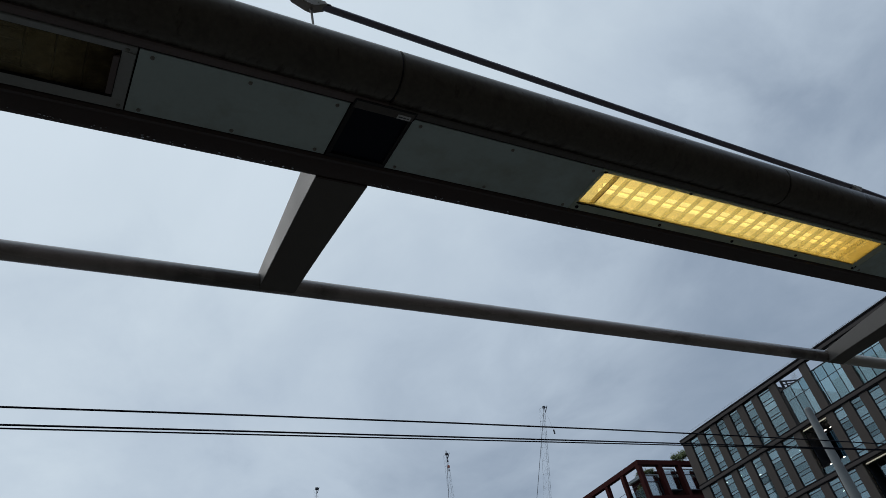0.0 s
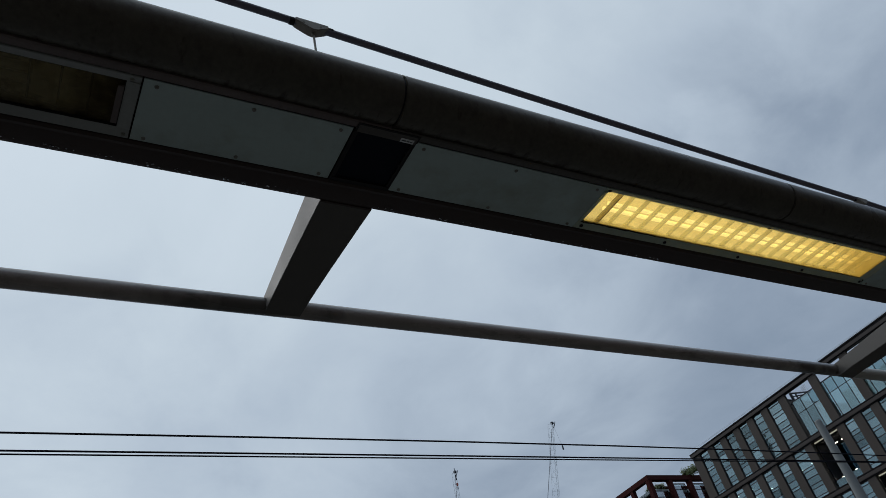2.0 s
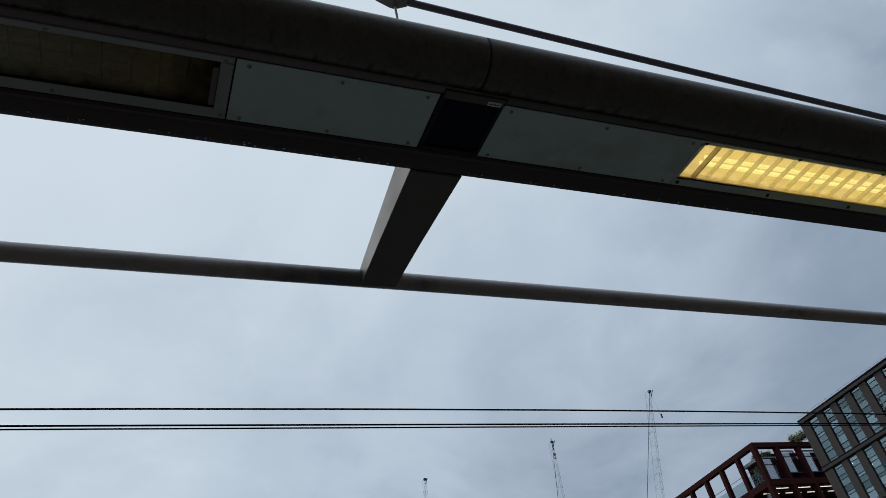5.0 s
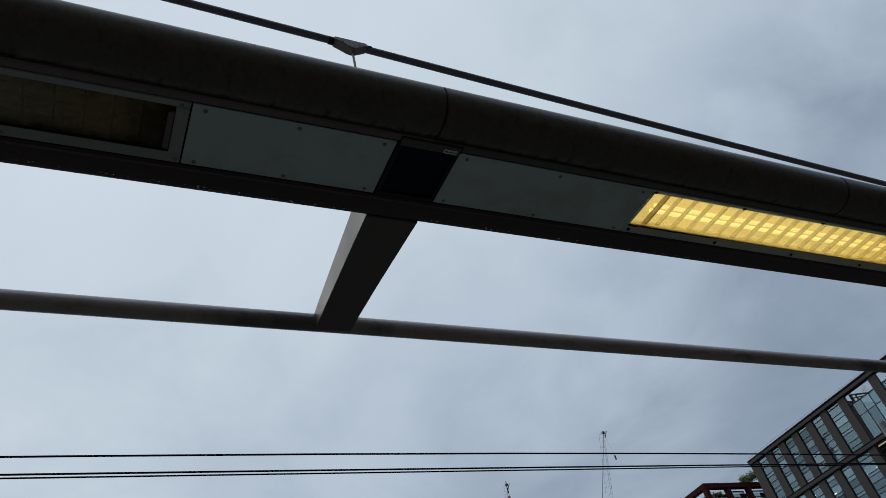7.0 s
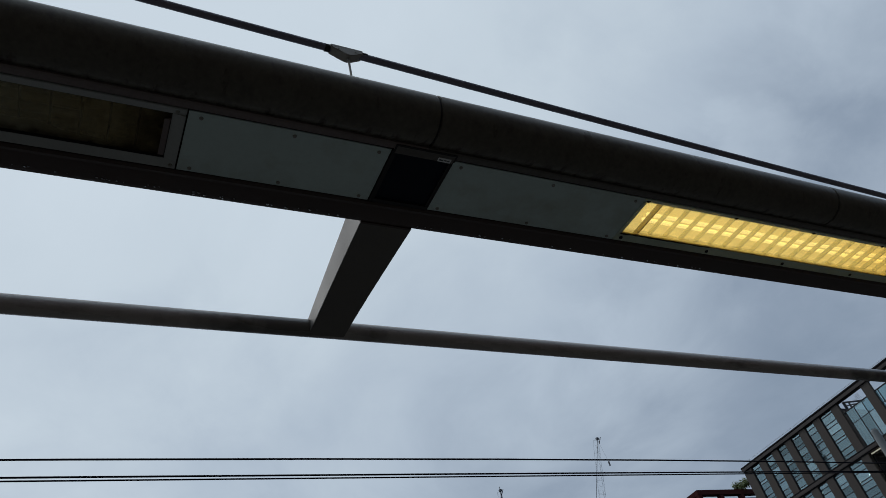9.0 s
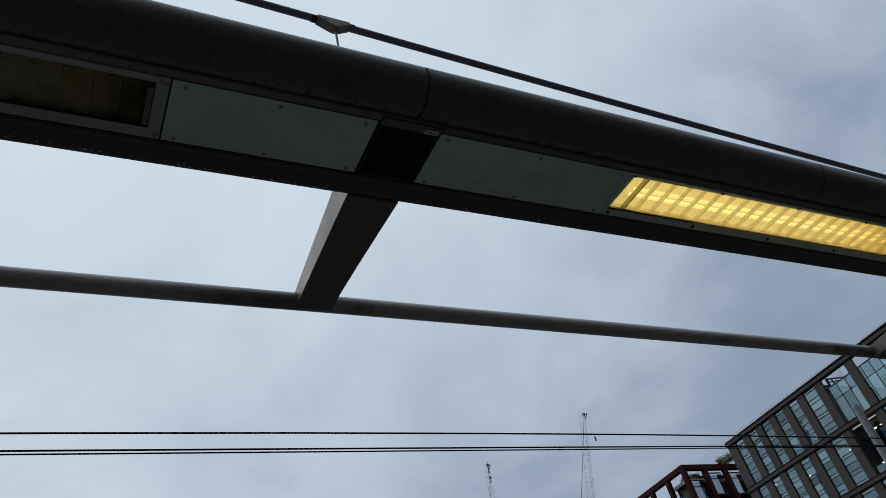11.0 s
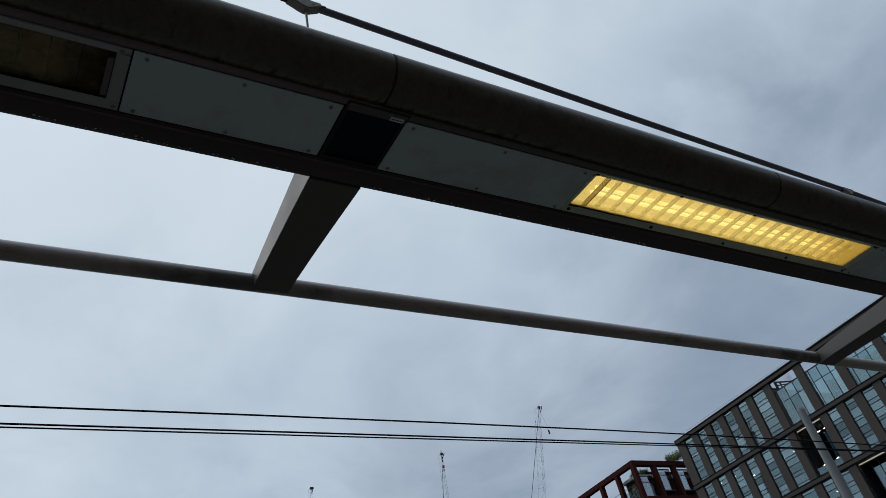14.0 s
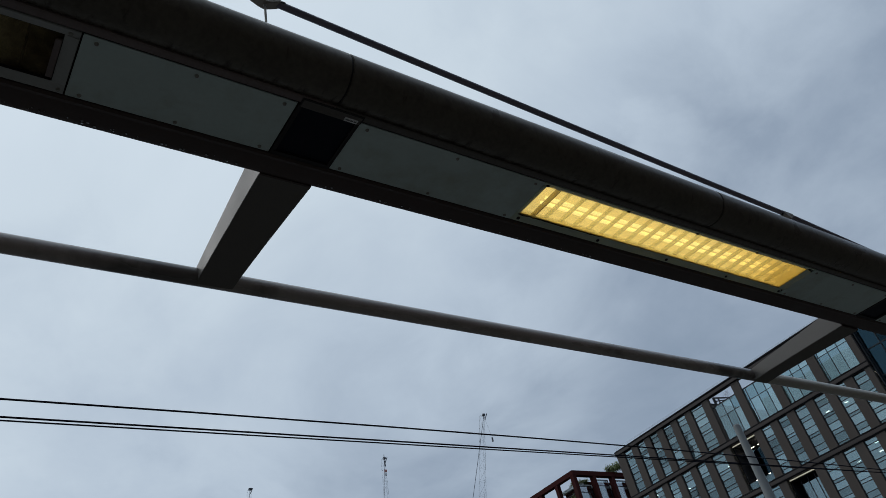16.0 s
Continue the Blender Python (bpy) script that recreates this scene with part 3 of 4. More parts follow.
part("inner_trim", prism(NEW(), [(1.1500, 1.4480), (1.1550, 1.4458), (1.172, 1.4470), (1.176, 1.4530), (1.176, 1.472), (1.150, 1.472)], 0, SEAM + 0.001, XB), TRIMDARK, canopy, "dark grey trim strip")
part("backing_plate", box(NEW(), XA, XB, 1.150, 1.460, 1.552, 1.566), LIP, canopy)
part("outer_lip", prism(NEW(), [(1.3805, 1.4500), (1.386, 1.4440), (1.396, 1.4455), (1.400, 1.4515), (1.452, 1.4480), (1.4655, 1.4520), (1.4690, 1.4600), (1.466, 1.566), (1.3805, 1.551)], 0, XA, XB), LIP, canopy, "brown-black outer lip of the channel", 25)


# cover panels with six screws
def screw_mesh(mat, k):
    bm = NEW()
    bmesh.ops.create_cone(bm, cap_ends=True, segments=14, radius1=0.0064 * k, radius2=0.0052 * k, depth=0.003, matrix=pose(0, 0, -0.0015, 180))
    bmesh.ops.create_cone(bm, cap_ends=True, segments=6, radius1=0.0030, radius2=0.0030, depth=0.002, matrix=pose(0, 0, -0.0032))
    return mesh_of("screw", bm, mat, 30)


SCREW_ME = screw_mesh(SCREW, 0.85)
DARKSCREW_ME = screw_mesh(RUBBER, 1.15)


def cover_panel(x0, x1, m):
    p = thing("cover_panel", m, "pale grey-green metal cover panel fixed with screws", "cover panel", "soffit cover panels")
    part("sheet", box(NEW(), x0, x1, 1.1795, 1.3765, SOFFIT, SOFFIT + 0.004, 0.0012), PANEL, p)
    for x in (x0 + 0.030, (x0 + x1) / 2, x1 - 0.030):
        for y in (1.1965, 1.3650):
            piece("screw", SCREW_ME, p, (x, y, SOFFIT))
    return p


BAYS = (-2, -1, 0, 1, 2)
for k in BAYS:
    cover_panel(0.1465 if k == 0 else 0.0045, 0.6605, at_bay(k))
    cover_panel(0.8440, 1.5190 if k != -1 else 1.663, at_bay(k))


def speaker(m):
    s = thing("loudspeaker_plate", m, "black square loudspeaker plate with white sticker", "loudspeaker", "soffit loudspeakers")
    bm = NEW()
    box(bm, 0.6690, 0.8400, 1.1590, 1.1845, SOFFIT - 0.0062, SOFFIT - 0.0046, 0.0004)
    box(bm, 0.6690, 0.8400, 1.1780, 1.1840, SOFFIT - 0.0045, SOFFIT + 0.012)
    part("head_strip", bm, TRIMDARK, s, "dark grey strip")
    for a in ((0.6690, 0.8400, 1.3640, 1.3770), (0.6640, 0.6685, 1.1790, 1.3770), (0.8405, 0.8435, 1.1790, 1.3770)):
        part("edge_strip", box(NEW(), *a, SOFFIT - 0.003, SOFFIT + 0.012), SIDETRIM, s, "black edge strip")
    for a in ((0.6640, 0.8440, 1.1535, 1.1588), (0.6640, 0.6688, 1.1590, 1.1788), (0.8402, 0.8440, 1.1590, 1.1788)):
        part("edge_strip", box(NEW(), *a, SOFFIT - 0.0066, SOFFIT - 0.0046), SIDETRIM, s, "black edge strip")
    for a in ((0.6690, 0.6760, 1.1850, 1.3635), (0.8330, 0.8400, 1.1850, 1.3635)):
        part("edge_strip", box(NEW(), *a, SOFFIT - 0.002, SOFFIT + 0.012), SIDETRIM, s, "black edge strip")
    part("plate", box(NEW(), 0.676, 0.833, 1.1845, 1.364, SOFFIT + 0.004, SOFFIT + 0.010), BLACKPLATE, s, "black perforated plate")
    st = part("sticker", box(NEW(), 0.793, 0.832, 1.1700, 1.1840, SOFFIT - 0.0069, SOFFIT - 0.0063), STICKER, s, "small white sticker with grey writing")
    bm = NEW()
    for u, v in ((0.797, 0.809), (0.811, 0.819), (0.821, 0.828)):
        box(bm, u, v, 1.1755, 1.1795, SOFFIT - 0.0075, SOFFIT - 0.0070)
    part("writing", bm, INK, st)
    return s


for k in BAYS:
    speaker(at_bay(k))


# ceiling lights: frame, tray, two tubes, cross blades, clear cover
def ceiling_light(x0, x1, m, lit):
    if lit:
        s = thing("ceiling_light", m, "lit ceiling light glowing warm yellow behind louvres", "ceiling light", "canopy lights")
    else:
        s = thing("ceiling_light", m, "unlit ceiling light with grimy brown diffuser", "ceiling light", "canopy lights")
    y0, y1 = 1.1790, 1.3770
    g0, g1, h0, h1 = x0 + 0.024, x1 - 0.030, 1.2010, 1.3480
    bm = NEW()
    # the rails rise a little towards the opening
    dip, rise, top = SOFFIT - 0.001, SOFFIT + (0.010 if lit else 0.004), SOFFIT + 0.016
    prism(bm, [(y0, dip + 0.002), (y0 + 0.002, dip), (h0, rise), (h0, top), (y0, top)], 0, x0, x1)
    prism(bm, [(y1, dip + 0.002), (y1 - 0.002, dip), (h1, rise), (h1, top), (y1, top)], 0, x0, x1)
    prism(bm, [(x0, dip + 0.002), (x0 + 0.002, dip), (g0, rise), (g0, top), (x0, top)], 1, h0, h1)
    prism(bm, [(x1, dip + 0.002), (x1 - 0.002, dip), (g1, rise), (g1, top), (x1, top)], 1, h0, h1)
    part("frame", bm, GLOWFRAME if lit else FRAME, s, "lamp frame painted with lamp glow" if lit else "grey painted lamp frame")
    n = max(2, round((x1 - x0) / 0.39))
    for i in range(n + 1):
        x = x0 + 0.020 + (x1 - x0 - 0.040) * i / n
        piece("screw", DARKSCREW_ME if lit else SCREW_ME, s, (x, h0 - 0.009, SOFFIT + (0.0058 if lit else 0.0020)))
        piece("screw", DARKSCREW_ME if lit else SCREW_ME, s, (x + 0.008, 1.3660, SOFFIT + (0.0038 if lit else 0.0012)))
    # curved tray
    arc = [(h0 - 0.004, SOFFIT + 0.016)] + [((h0 + h1) / 2 - 0.0775 * math.cos(a), SOFFIT + 0.040 + 0.052 * math.sin(a)) for a in [math.pi * i / 12 for i in range(13)]] + [(h1 + 0.004, SOFFIT + 0.016)]
    outer = [(u + (0.004 if u > (h0 + h1) / 2 else -0.004), v + 0.004) for u, v in arc]
    bm = NEW()
    prism(bm, arc + outer[::-1], 0, g0 - 0.003, g1 + 0.003)
    for x in (g0 - 0.006, g1 + 0.003):
        box(bm, x, x + 0.003, h0 - 0.006, h1 + 0.006, SOFFIT + 0.014, SOFFIT + 0.098)
    part("tray", bm, TRAY if lit else OLDTRAY, s, "cream reflector tray" if lit else "grimy brown reflector tray", 40)
    if lit:
        mid = (h0 + h1) / 2
        inner = [(mid - 0.0715 * math.cos(a), SOFFIT + 0.0400 + 0.0400 * math.sin(a)) for a in [math.pi * i / 12 for i in range(13)]]
        sheet = [(h0 - 0.0015, SOFFIT + 0.0170)] + inner + [(h1 + 0.0015, SOFFIT + 0.0170)]
        back = [(u + (0.0018 if u > mid else -0.0018), v + 0.0020) for u, v in sheet]
        bm = prism(NEW(), sheet + back[::-1], 0, g0 - 0.002, g1 - 0.0005)
        prism(bm, [(h0, SOFFIT + 0.0170)] + inner + [(h1, SOFFIT + 0.0170)], 0, g1 + 0.0005, g1 + 0.0022)
        part("diffuser", bm, DIFFUSER, s, "glowing curved opal diffuser", 40)
        for y in (1.2820, 1.3080):
            part("lamp_tube", rod(NEW(), (g0 + 0.075, y, SOFFIT + 0.0470), (g1 - 0.07, y, SOFFIT + 0.0470), 0.0070, seg=20), LAMP_TUBE, s, "glowing lamp tube", 40)
    else:
        for y in (1.2700, 1.3020):
            part("lamp_tube", rod(NEW(), (g0 + 0.045, y, SOFFIT + 0.0520), (g1 - 0.19, y, SOFFIT + 0.0520), 0.0110, seg=20), OLDTUBE, s, "dead grimy lamp tube", 40)
    step = 0.0675 if lit else 0.0627
    bm = NEW()
    tall = 0.0160 if lit else 0.0060
    wide = 0.0012 if lit else 0.0016
    prism(bm, [(-wide, 0), (wide, 0), (wide + 0.001, tall), (-wide - 0.001, tall)], 1, h0 + 0.001, h1 - 0.0016)
    blade = mesh_of("louvre_blade", bm, BLADE if lit else OLDBLADE)
    edge = mesh_of("blade_edge", box(NEW(), -0.0016, -0.0004, h0 + 0.006, h1 - 0.004, 0, 0.0002), OLDTUBE)
    x = g0 + (0.115 if lit else 0.050)
    while x < g1 - (0.10 if lit else 0.05):
        piece("louvre_blade", blade, s, (x, 0, SOFFIT + (0.0120 if lit else 0.0162)))
        if lit and x > 2.28:
            piece("blade_edge", edge, s, (x, 0, SOFFIT + 0.0117))
        x += step
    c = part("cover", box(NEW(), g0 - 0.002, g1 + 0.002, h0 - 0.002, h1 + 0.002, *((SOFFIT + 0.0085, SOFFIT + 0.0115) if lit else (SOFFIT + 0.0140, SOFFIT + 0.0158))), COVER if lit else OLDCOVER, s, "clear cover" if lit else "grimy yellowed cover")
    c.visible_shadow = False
    if lit:
        part("end_bracket", box(NEW(), g0 + 0.046, g0 + 0.064, h0 + 0.002, h1 - 0.002, SOFFIT + 0.0125, SOFFIT + 0.0165, 0.001), BRACKET, s, "brown lamp-holder bracket")
        part("bracket_edge", box(NEW(), g0 + 0.0642, g0 + 0.0664, h0 + 0.002, h1 - 0.002, SOFFIT + 0.0125, SOFFIT + 0.0150), OLDBLADE, s, "dark bracket edge")
        bm = NEW()
        rg = random.Random(8)
        row = []
        for i in range(30):
            x = g0 - 0.010 + 0.0135 * i
            y, z = h1 + 0.0015 + rg.uniform(-0.0012, 0.0012), SOFFIT + 0.0072 + rg.uniform(-0.0012, 0.0010)
            r = 0.0024 * (1 - i / 40) + rg.uniform(0, 0.0006)
            row.append([bm.verts.new((x, y + r * math.cos(a), z + r * math.sin(a))) for a in (0.3, 1.4, 2.6, 3.6, 4.7, 5.6)])
        for a, b in zip(row, row[1:]):
            for i in range(6):
                bm.faces.new((a[i], a[(i + 1) % 6], b[(i + 1) % 6], b[i]))
        bm.faces.new(row[0][::-1])
        bm.faces.new(row[-1])
        # black liner over the frame's inner edge, added to hide its lit strip
        part("gasket", box(NEW(), g0, g1, h1 - 0.0013, h1 - 0.0001, SOFFIT + 0.0082, SOFFIT + 0.0130), RUBBER, s, "black liner inside the lamp opening")
        part("loose_seal", bm, RUBBER, s, "black rubber seal hanging loose", 60)
    else:
        # black liner added on the recess walls to darken them as shade would
        bm = NEW()
        for a in ((g0, g1, h1 - 0.0012, h1 - 0.0001), (g0, g1, h0 + 0.0001, h0 + 0.0012), (g1 - 0.0012, g1 - 0.0001, h0 + 0.0013, h1 - 0.0013)):
            box(bm, *a, SOFFIT + 0.0045, SOFFIT + 0.0138)
        part("gasket", bm, RUBBER, s, "black liner inside the lamp opening")
        bm = NEW()
        prism(bm, [(g1 - 0.016, SOFFIT + 0.0005), (g1 - 0.003, SOFFIT + 0.0005), (g1 - 0.001, SOFFIT + 0.0075), (g1 - 0.013, SOFFIT + 0.0045)], 1, h0 + 0.018, h1 - 0.012)
        part("retaining_clip", bm, TRIM, s, "bent grey retaining clip")
    return s


LAMP_X0, LAMP_X1 = 1.5215, 3.0745
for k in BAYS:
    if k == -1:
        # the unlit one reaches up to the short panel
        continue
    ceiling_light(LAMP_X0, LAMP_X1, at_bay(k), k == 0)
ceiling_light(0.143 - 1.553, 0.1425, CANOPY, False)


# support arms: tapered in width and depth, down to the edge rail
RY, RZ, RR = 2.045, 1.470, 0.031


def support_arm(m, slim=0.0):
    s = thing("support_arm", m, "tapered grey steel arm between beam and edge rail", "support arm", "canopy arms")
    bm = NEW()
    rows = []
    for y, xl, xr, z0, z1 in ((1.4680, 0.671, 0.833, 1.4485, 1.576), (1.60, 0.6735, 0.8265, 1.4485, 1.5575), (1.80, 0.6775, 0.8165, 1.4470, 1.535), (1.95, 0.680, 0.8100, 1.4440, 1.516), (2.040, 0.6815, 0.806, 1.4395, 1.503)):
        rows.append([bm.verts.new(v) for v in ((xl, y, z0), (xr, y, z0), (xr, y, z1 - slim * (2.04 - y) / 0.57), (xl, y, z1 - slim * (2.04 - y) / 0.57))])
    for a, b in zip(rows, rows[1:]):
        for i in range(4):
            j = (i + 1) % 4
            bm.faces.new((a[i], a[j], b[j], b[i]))
    bm.faces.new(rows[0][::-1])
    bm.faces.new(rows[-1])
    bmesh.ops.recalc_face_normals(bm, faces=bm.faces[:])
    long = [e for e in bm.edges if abs(e.verts[0].co.y - e.verts[1].co.y) > 0.05]
    bmesh.ops.bevel(bm, geom=long, offset=0.0012, segments=2, affect="EDGES")
    part("arm_body", bm, ARM, s, "", 30)
    part("mounting_plate", box(NEW(), 0.6715, 0.8320, 1.4655, 1.4720, 1.4482, 1.5640 - slim), LIP, s, "dark mounting plate")
    return s


arm = support_arm(at_bay(0))
for k in (-2, -1):
    copy_thing(arm, at_bay(k))
for k in (1, 2):
    support_arm(at_bay(k) @ Matrix.Translation((0, 1.468, 1.444)) @ pose(0, 0, 0, -1.5 * k) @ Matrix.Translation((0, -1.468, -1.45)), 0.024)

for x in (-5.6, 10.6):
    col = thing("support_column", pose(x, 1.13, 0.0), "round dark grey steel column carrying the canopy beam", "column", "canopy columns")
    part("shaft", rod(NEW(), (0, 0, 0.02), (0, 0, 3.10), 0.09, seg=40), TUBE, col, "", 40)
    part("base_plate", box(NEW(), -0.2, 0.2, -0.2, 0.2, 0.0, 0.02), TUBE, col)

rail = thing("edge_rail", CANOPY, "grey tubular edge rail with water stains", "rail")


def rail_z(x):
    """The rail drops a little along the bays with the lit lamp."""
    return RZ - 0.0030 * max(0.0, x - 0.757)


for k in range(-2, 4):
    x = 0.757 + k * PITCH
    part("rail_tube", rod(NEW(), (x + 0.0005, RY, rail_z(x)), (x + PITCH - 0.0005, RY, rail_z(x + PITCH)), RR, seg=48), RAILPALE if k > 0 else RAILPAINT, rail, "pale grey rail length" if k > 0 else "", 40)

# rain drops along the lip and the rail
bm = NEW()
rng = random.Random(4)
for i in range(80):
    x = rng.choice((rng.uniform(-1.3, 0.62), rng.uniform(-0.25, 0.6), rng.uniform(0.8, 2.0)))
    y = 1.449 - 0.006 * max(0.0, 0.3 - x) + rng.gauss(0, 0.0022)
    r = rng.uniform(0.0007, 0.0019)
    bmesh.ops.create_icosphere(bm, subdivisions=2, radius=r, matrix=pose(x, y, (1.4515 - (y - 1.40) * 0.0673) - 0.9 * r) @ Matrix.Diagonal((2.1, 1.0, 1.0, 1)))
for i in range(60):
    x = rng.uniform(-1.3, 1.6)
    r = rng.uniform(0.0012, 0.0024)
    bmesh.ops.create_icosphere(bm, subdivisions=1, radius=r, matrix=pose(x, RY + 0.004, RZ - RR))
solid("rain_drops", bm, DROP, CANOPY, "rain drops with their sky glint as white, hanging on the canopy edges", "rain drops", kind="stuff", smooth=60)


# stay cable above the beam, held by clamps on thin rods
def sweep(bm, pts, r, seg=10):
    """One unbroken round wire along points that run mainly in x."""
    rings = []
    for p in pts:
        rings.append([bm.verts.new((p[0], p[1] + r * math.cos(6.2832 * i / seg), p[2] + r * math.sin(6.2832 * i / seg))) for i in range(seg)])
    for a, b in zip(rings, rings[1:]):
        for i in range(seg):
            j = (i + 1) % seg
            bm.faces.new((a[i], b[i], b[j], a[j]))
    bm.faces.new(rings[0])
    bm.faces.new(rings[-1][::-1])
    return bm


def cable_z(x):
    d = x - 0.71
    if d < 0:
        return 2.260 - 0.0365 * d
    return 2.260 - 0.0415 * d + 0.0027 * min(d, 3.073) ** 2 - 0.016 * max(0.0, d - 3.073)


CY = 1.45
stay = thing("stay_cable", CANOPY, "dark sheathed stay cable above the beam", "cable")
xs = [0.71 + k * PITCH for k in range(-2, 5)]
for a, b in zip(xs, xs[1:]):
    part("cable_length", sweep(NEW(), [(a + (b - a) * i / 12, CY, cable_z(a + (b - a) * i / 12)) for i in range(13)], 0.0133, 20), CABLE, stay, "", 40)


def cable_clamp(m):
    s = thing("cable_clamp", m, "grey triangular cable clamp on a thin steel rod", "clamp", "cable clamps")
    bm = NEW()
    prism(bm, [(-0.062, 0.010), (0.060, 0.010), (0.062, -0.006), (0.020, -0.033), (0.006, -0.037), (-0.012, -0.033), (-0.062, -0.006)], 1, -0.018, 0.018)
    bmesh.ops.bevel(bm, geom=bm.edges[:], offset=0.003, segments=2, affect="EDGES")
    part("clamp_body", bm, CLAMPM, s, "", 30)
    for x in (-0.032, 0.030):
        part("bolt", rod(NEW(), (x, -0.0195, -0.010), (x, 0.0195, -0.010), 0.0042, seg=6), SCREW, s)
    for x in (-0.070, 0.070):
        part("ferrule", rod(NEW(), (x - 0.009, 0, 0.001), (x + 0.009, 0, 0.001), 0.0142, seg=20), RUBBER, s, "black end sleeve", 40)
    part("rod_nut", rod(NEW(), (0.006, 0, -0.046), (0.006, 0, -0.030), 0.007, seg=6), SCREW, s)
    part("hanger_rod", rod(NEW(), (0.006, 0, -0.700), (0.006, 0, -0.046), 0.0042, seg=10), CLAMPM, s, "thin steel rod", 40)
    return s


clamp = cable_clamp(CANOPY @ Matrix.Translation((0.71, CY, cable_z(0.71) - 0.001)))
for x in xs[1:5]:
    if abs(x - 0.71) > 0.1:
        copy_thing(clamp, CANOPY @ Matrix.Translation((x, CY, cable_z(x) - 0.001)) @ Matrix.Diagonal((0.74, 0.8, 0.9 if x < 4 else 1.0, 1)))


# ---- overhead wires beyond the platform edge ----
WY = 6.0
for z, r, sl, sag in ((4.8827, 0.0085, 0.00866, 0.00105), (4.7322, 0.0082, 0.0033, 0.00018), (4.7024, 0.0068, 0.0029, 0.0)):
    pts = [(x, WY, z + sl * x - sag * (x * x if abs(x) < 16 else 256 + 20 * (abs(x) - 16))) for x in (-40, -30, -20, -16, -12, -8, -6, -4, -2, 0, 2, 4, 6, 8, 10, 12, 14, 16, 20, 26)]
    solid("overhead_wire", sweep(NEW(), pts, r), WIRE, HERE, "black overhead wire above the tracks", "wire", "overhead wires", smooth=60)

lm = thing("line_mast", pose(-40, WY + 2.2, -1.0), "plain grey steel mast carrying the overhead wires", "mast")
part("pole", rod(NEW(), (0, 0, 0), (0, 0, 6.4), 0.14, 0.11, seg=20), MASTPAINT, lm, "", 40)
part("bracket", box(NEW(), -0.04, 0.04, -2.26, 0.0, 5.62, 5.70), MASTPAINT, lm)
part("hanger", box(NEW(), -0.03, 0.03, -2.23, -2.17, 4.60, 5.95), MASTPAINT, lm)

# ---- mast beyond the tracks ----
mast = thing("mast", pose(17.25, 10.14, -1.0), "plain pale grey tubular steel mast", "mast")
part("pole", rod(rod(NEW(), (0, 0, 0.03), (0, 0, 6.90), 0.150, 0.116, seg=40), (0, 0, 6.90), (0, 0, 8.90), 0.116, 0.086, seg=40), MASTPAINT, mast, "", 40)
part("cap", rod(NEW(), (0, 0, 8.90), (0, 0, 8.94), 0.089, 0.072, seg=40), MASTPAINT, mast, "", 40)
part("base_plate", box(NEW(), -0.3, 0.3, -0.3, 0.3, 0.0, 0.03), MASTPAINT, mast)

# ---- office building: piers, bands, windows ----
FX = 50.0
TOP = 23.06
STOREY = [19.13, 15.28, 11.42, 7.55, 3.70]
PIERS = [y + 0.03 for y in [18.49, 20.07, 21.61, 23.18, 24.76, 26.21, 27.66, 29.07, 30.62, 32.45, 33.99, 35.54, 37.06, 38.58, 40.16]]
PW = 0.66
office = thing("office_building", HERE, "grey stone-piered office building with gridded blue-grey windows", "building")
bm = NEW()
box(bm, FX - 0.28, FX + 0.12, 18.68, 41.03, TOP - 0.38, TOP, 0.03)
box(bm, FX - 0.34, FX + 0.10, 18.66, 41.06, TOP - 0.09, TOP - 0.0, 0.01)
for v in bm.verts:
    # the coping falls slightly along the front
    v.co.z += 0.13 * (41.06 - v.co.y) / 22.7 if v.co.z > TOP - 0.2 else 0.0
parapet = part("parapet", bm, BAND, office, "dark bronze parapet band")
part("fascia", box(NEW(), FX - 0.33, FX - 0.285, 18.70, 41.05, TOP - 0.34, TOP - 0.12, 0.01), FASCIA, parapet, "brown-grey fascia strip")
for z in STOREY:
    bm = NEW()
    box(bm, FX - 0.24, FX + 0.30, 18.68, 41.03, z - 0.40, z, 0.02)
    box(bm, FX - 0.29, FX - 0.22, 18.68, 41.03, z - 0.04, z + 0.02, 0.01)
    band = part("floor_band", bm, BAND, office, "dark bronze floor band")
    part("fascia", box(NEW(), FX - 0.31, FX - 0.245, 18.70, 41.04, z - 0.32, z - 0.09, 0.01), FASCIA, band, "brown-grey fascia strip")
pier_me = {}


def pier(y, w, z0, z1):
    key = (round(w, 2), round(z1 - z0, 2))
    if key not in pier_me:
        bm = NEW()
        box(bm, FX - 0.20, FX + 0.04, 0, w, 0, z1 - z0, 0.015)
        pier_me[key] = mesh_of("pier", bm, PIER)
    piece("pier", pier_me[key], office, (0, y, z0))


SPANS = [(STOREY[0], TOP - 0.38)] + [(STOREY[i + 1], STOREY[i] - 0.40) for i in range(4)] + [(-1.0, STOREY[4] - 0.40)]
LOGGIA = {1: 7, 2: 5}
for row, (z0, z1) in enumerate(SPANS):
    for i, y in enumerate(PIERS):
        if row == 0 and i < 8 and i % 2:
            continue
        if LOGGIA.get(row) == i:
            continue
        if i == 0:
            # the corner pier is narrower
            pier(18.755, y + PW - 18.755, z0, z1)
        else:
            pier(y, 41.03 - y if i == 14 else PW, z0, z1)

# windows: a dark frame with five panes each
CUTS = (0.0, 0.09, 0.20, 0.37, 0.43, 0.56, 0.70, 0.78, 0.94)
win_me = {}


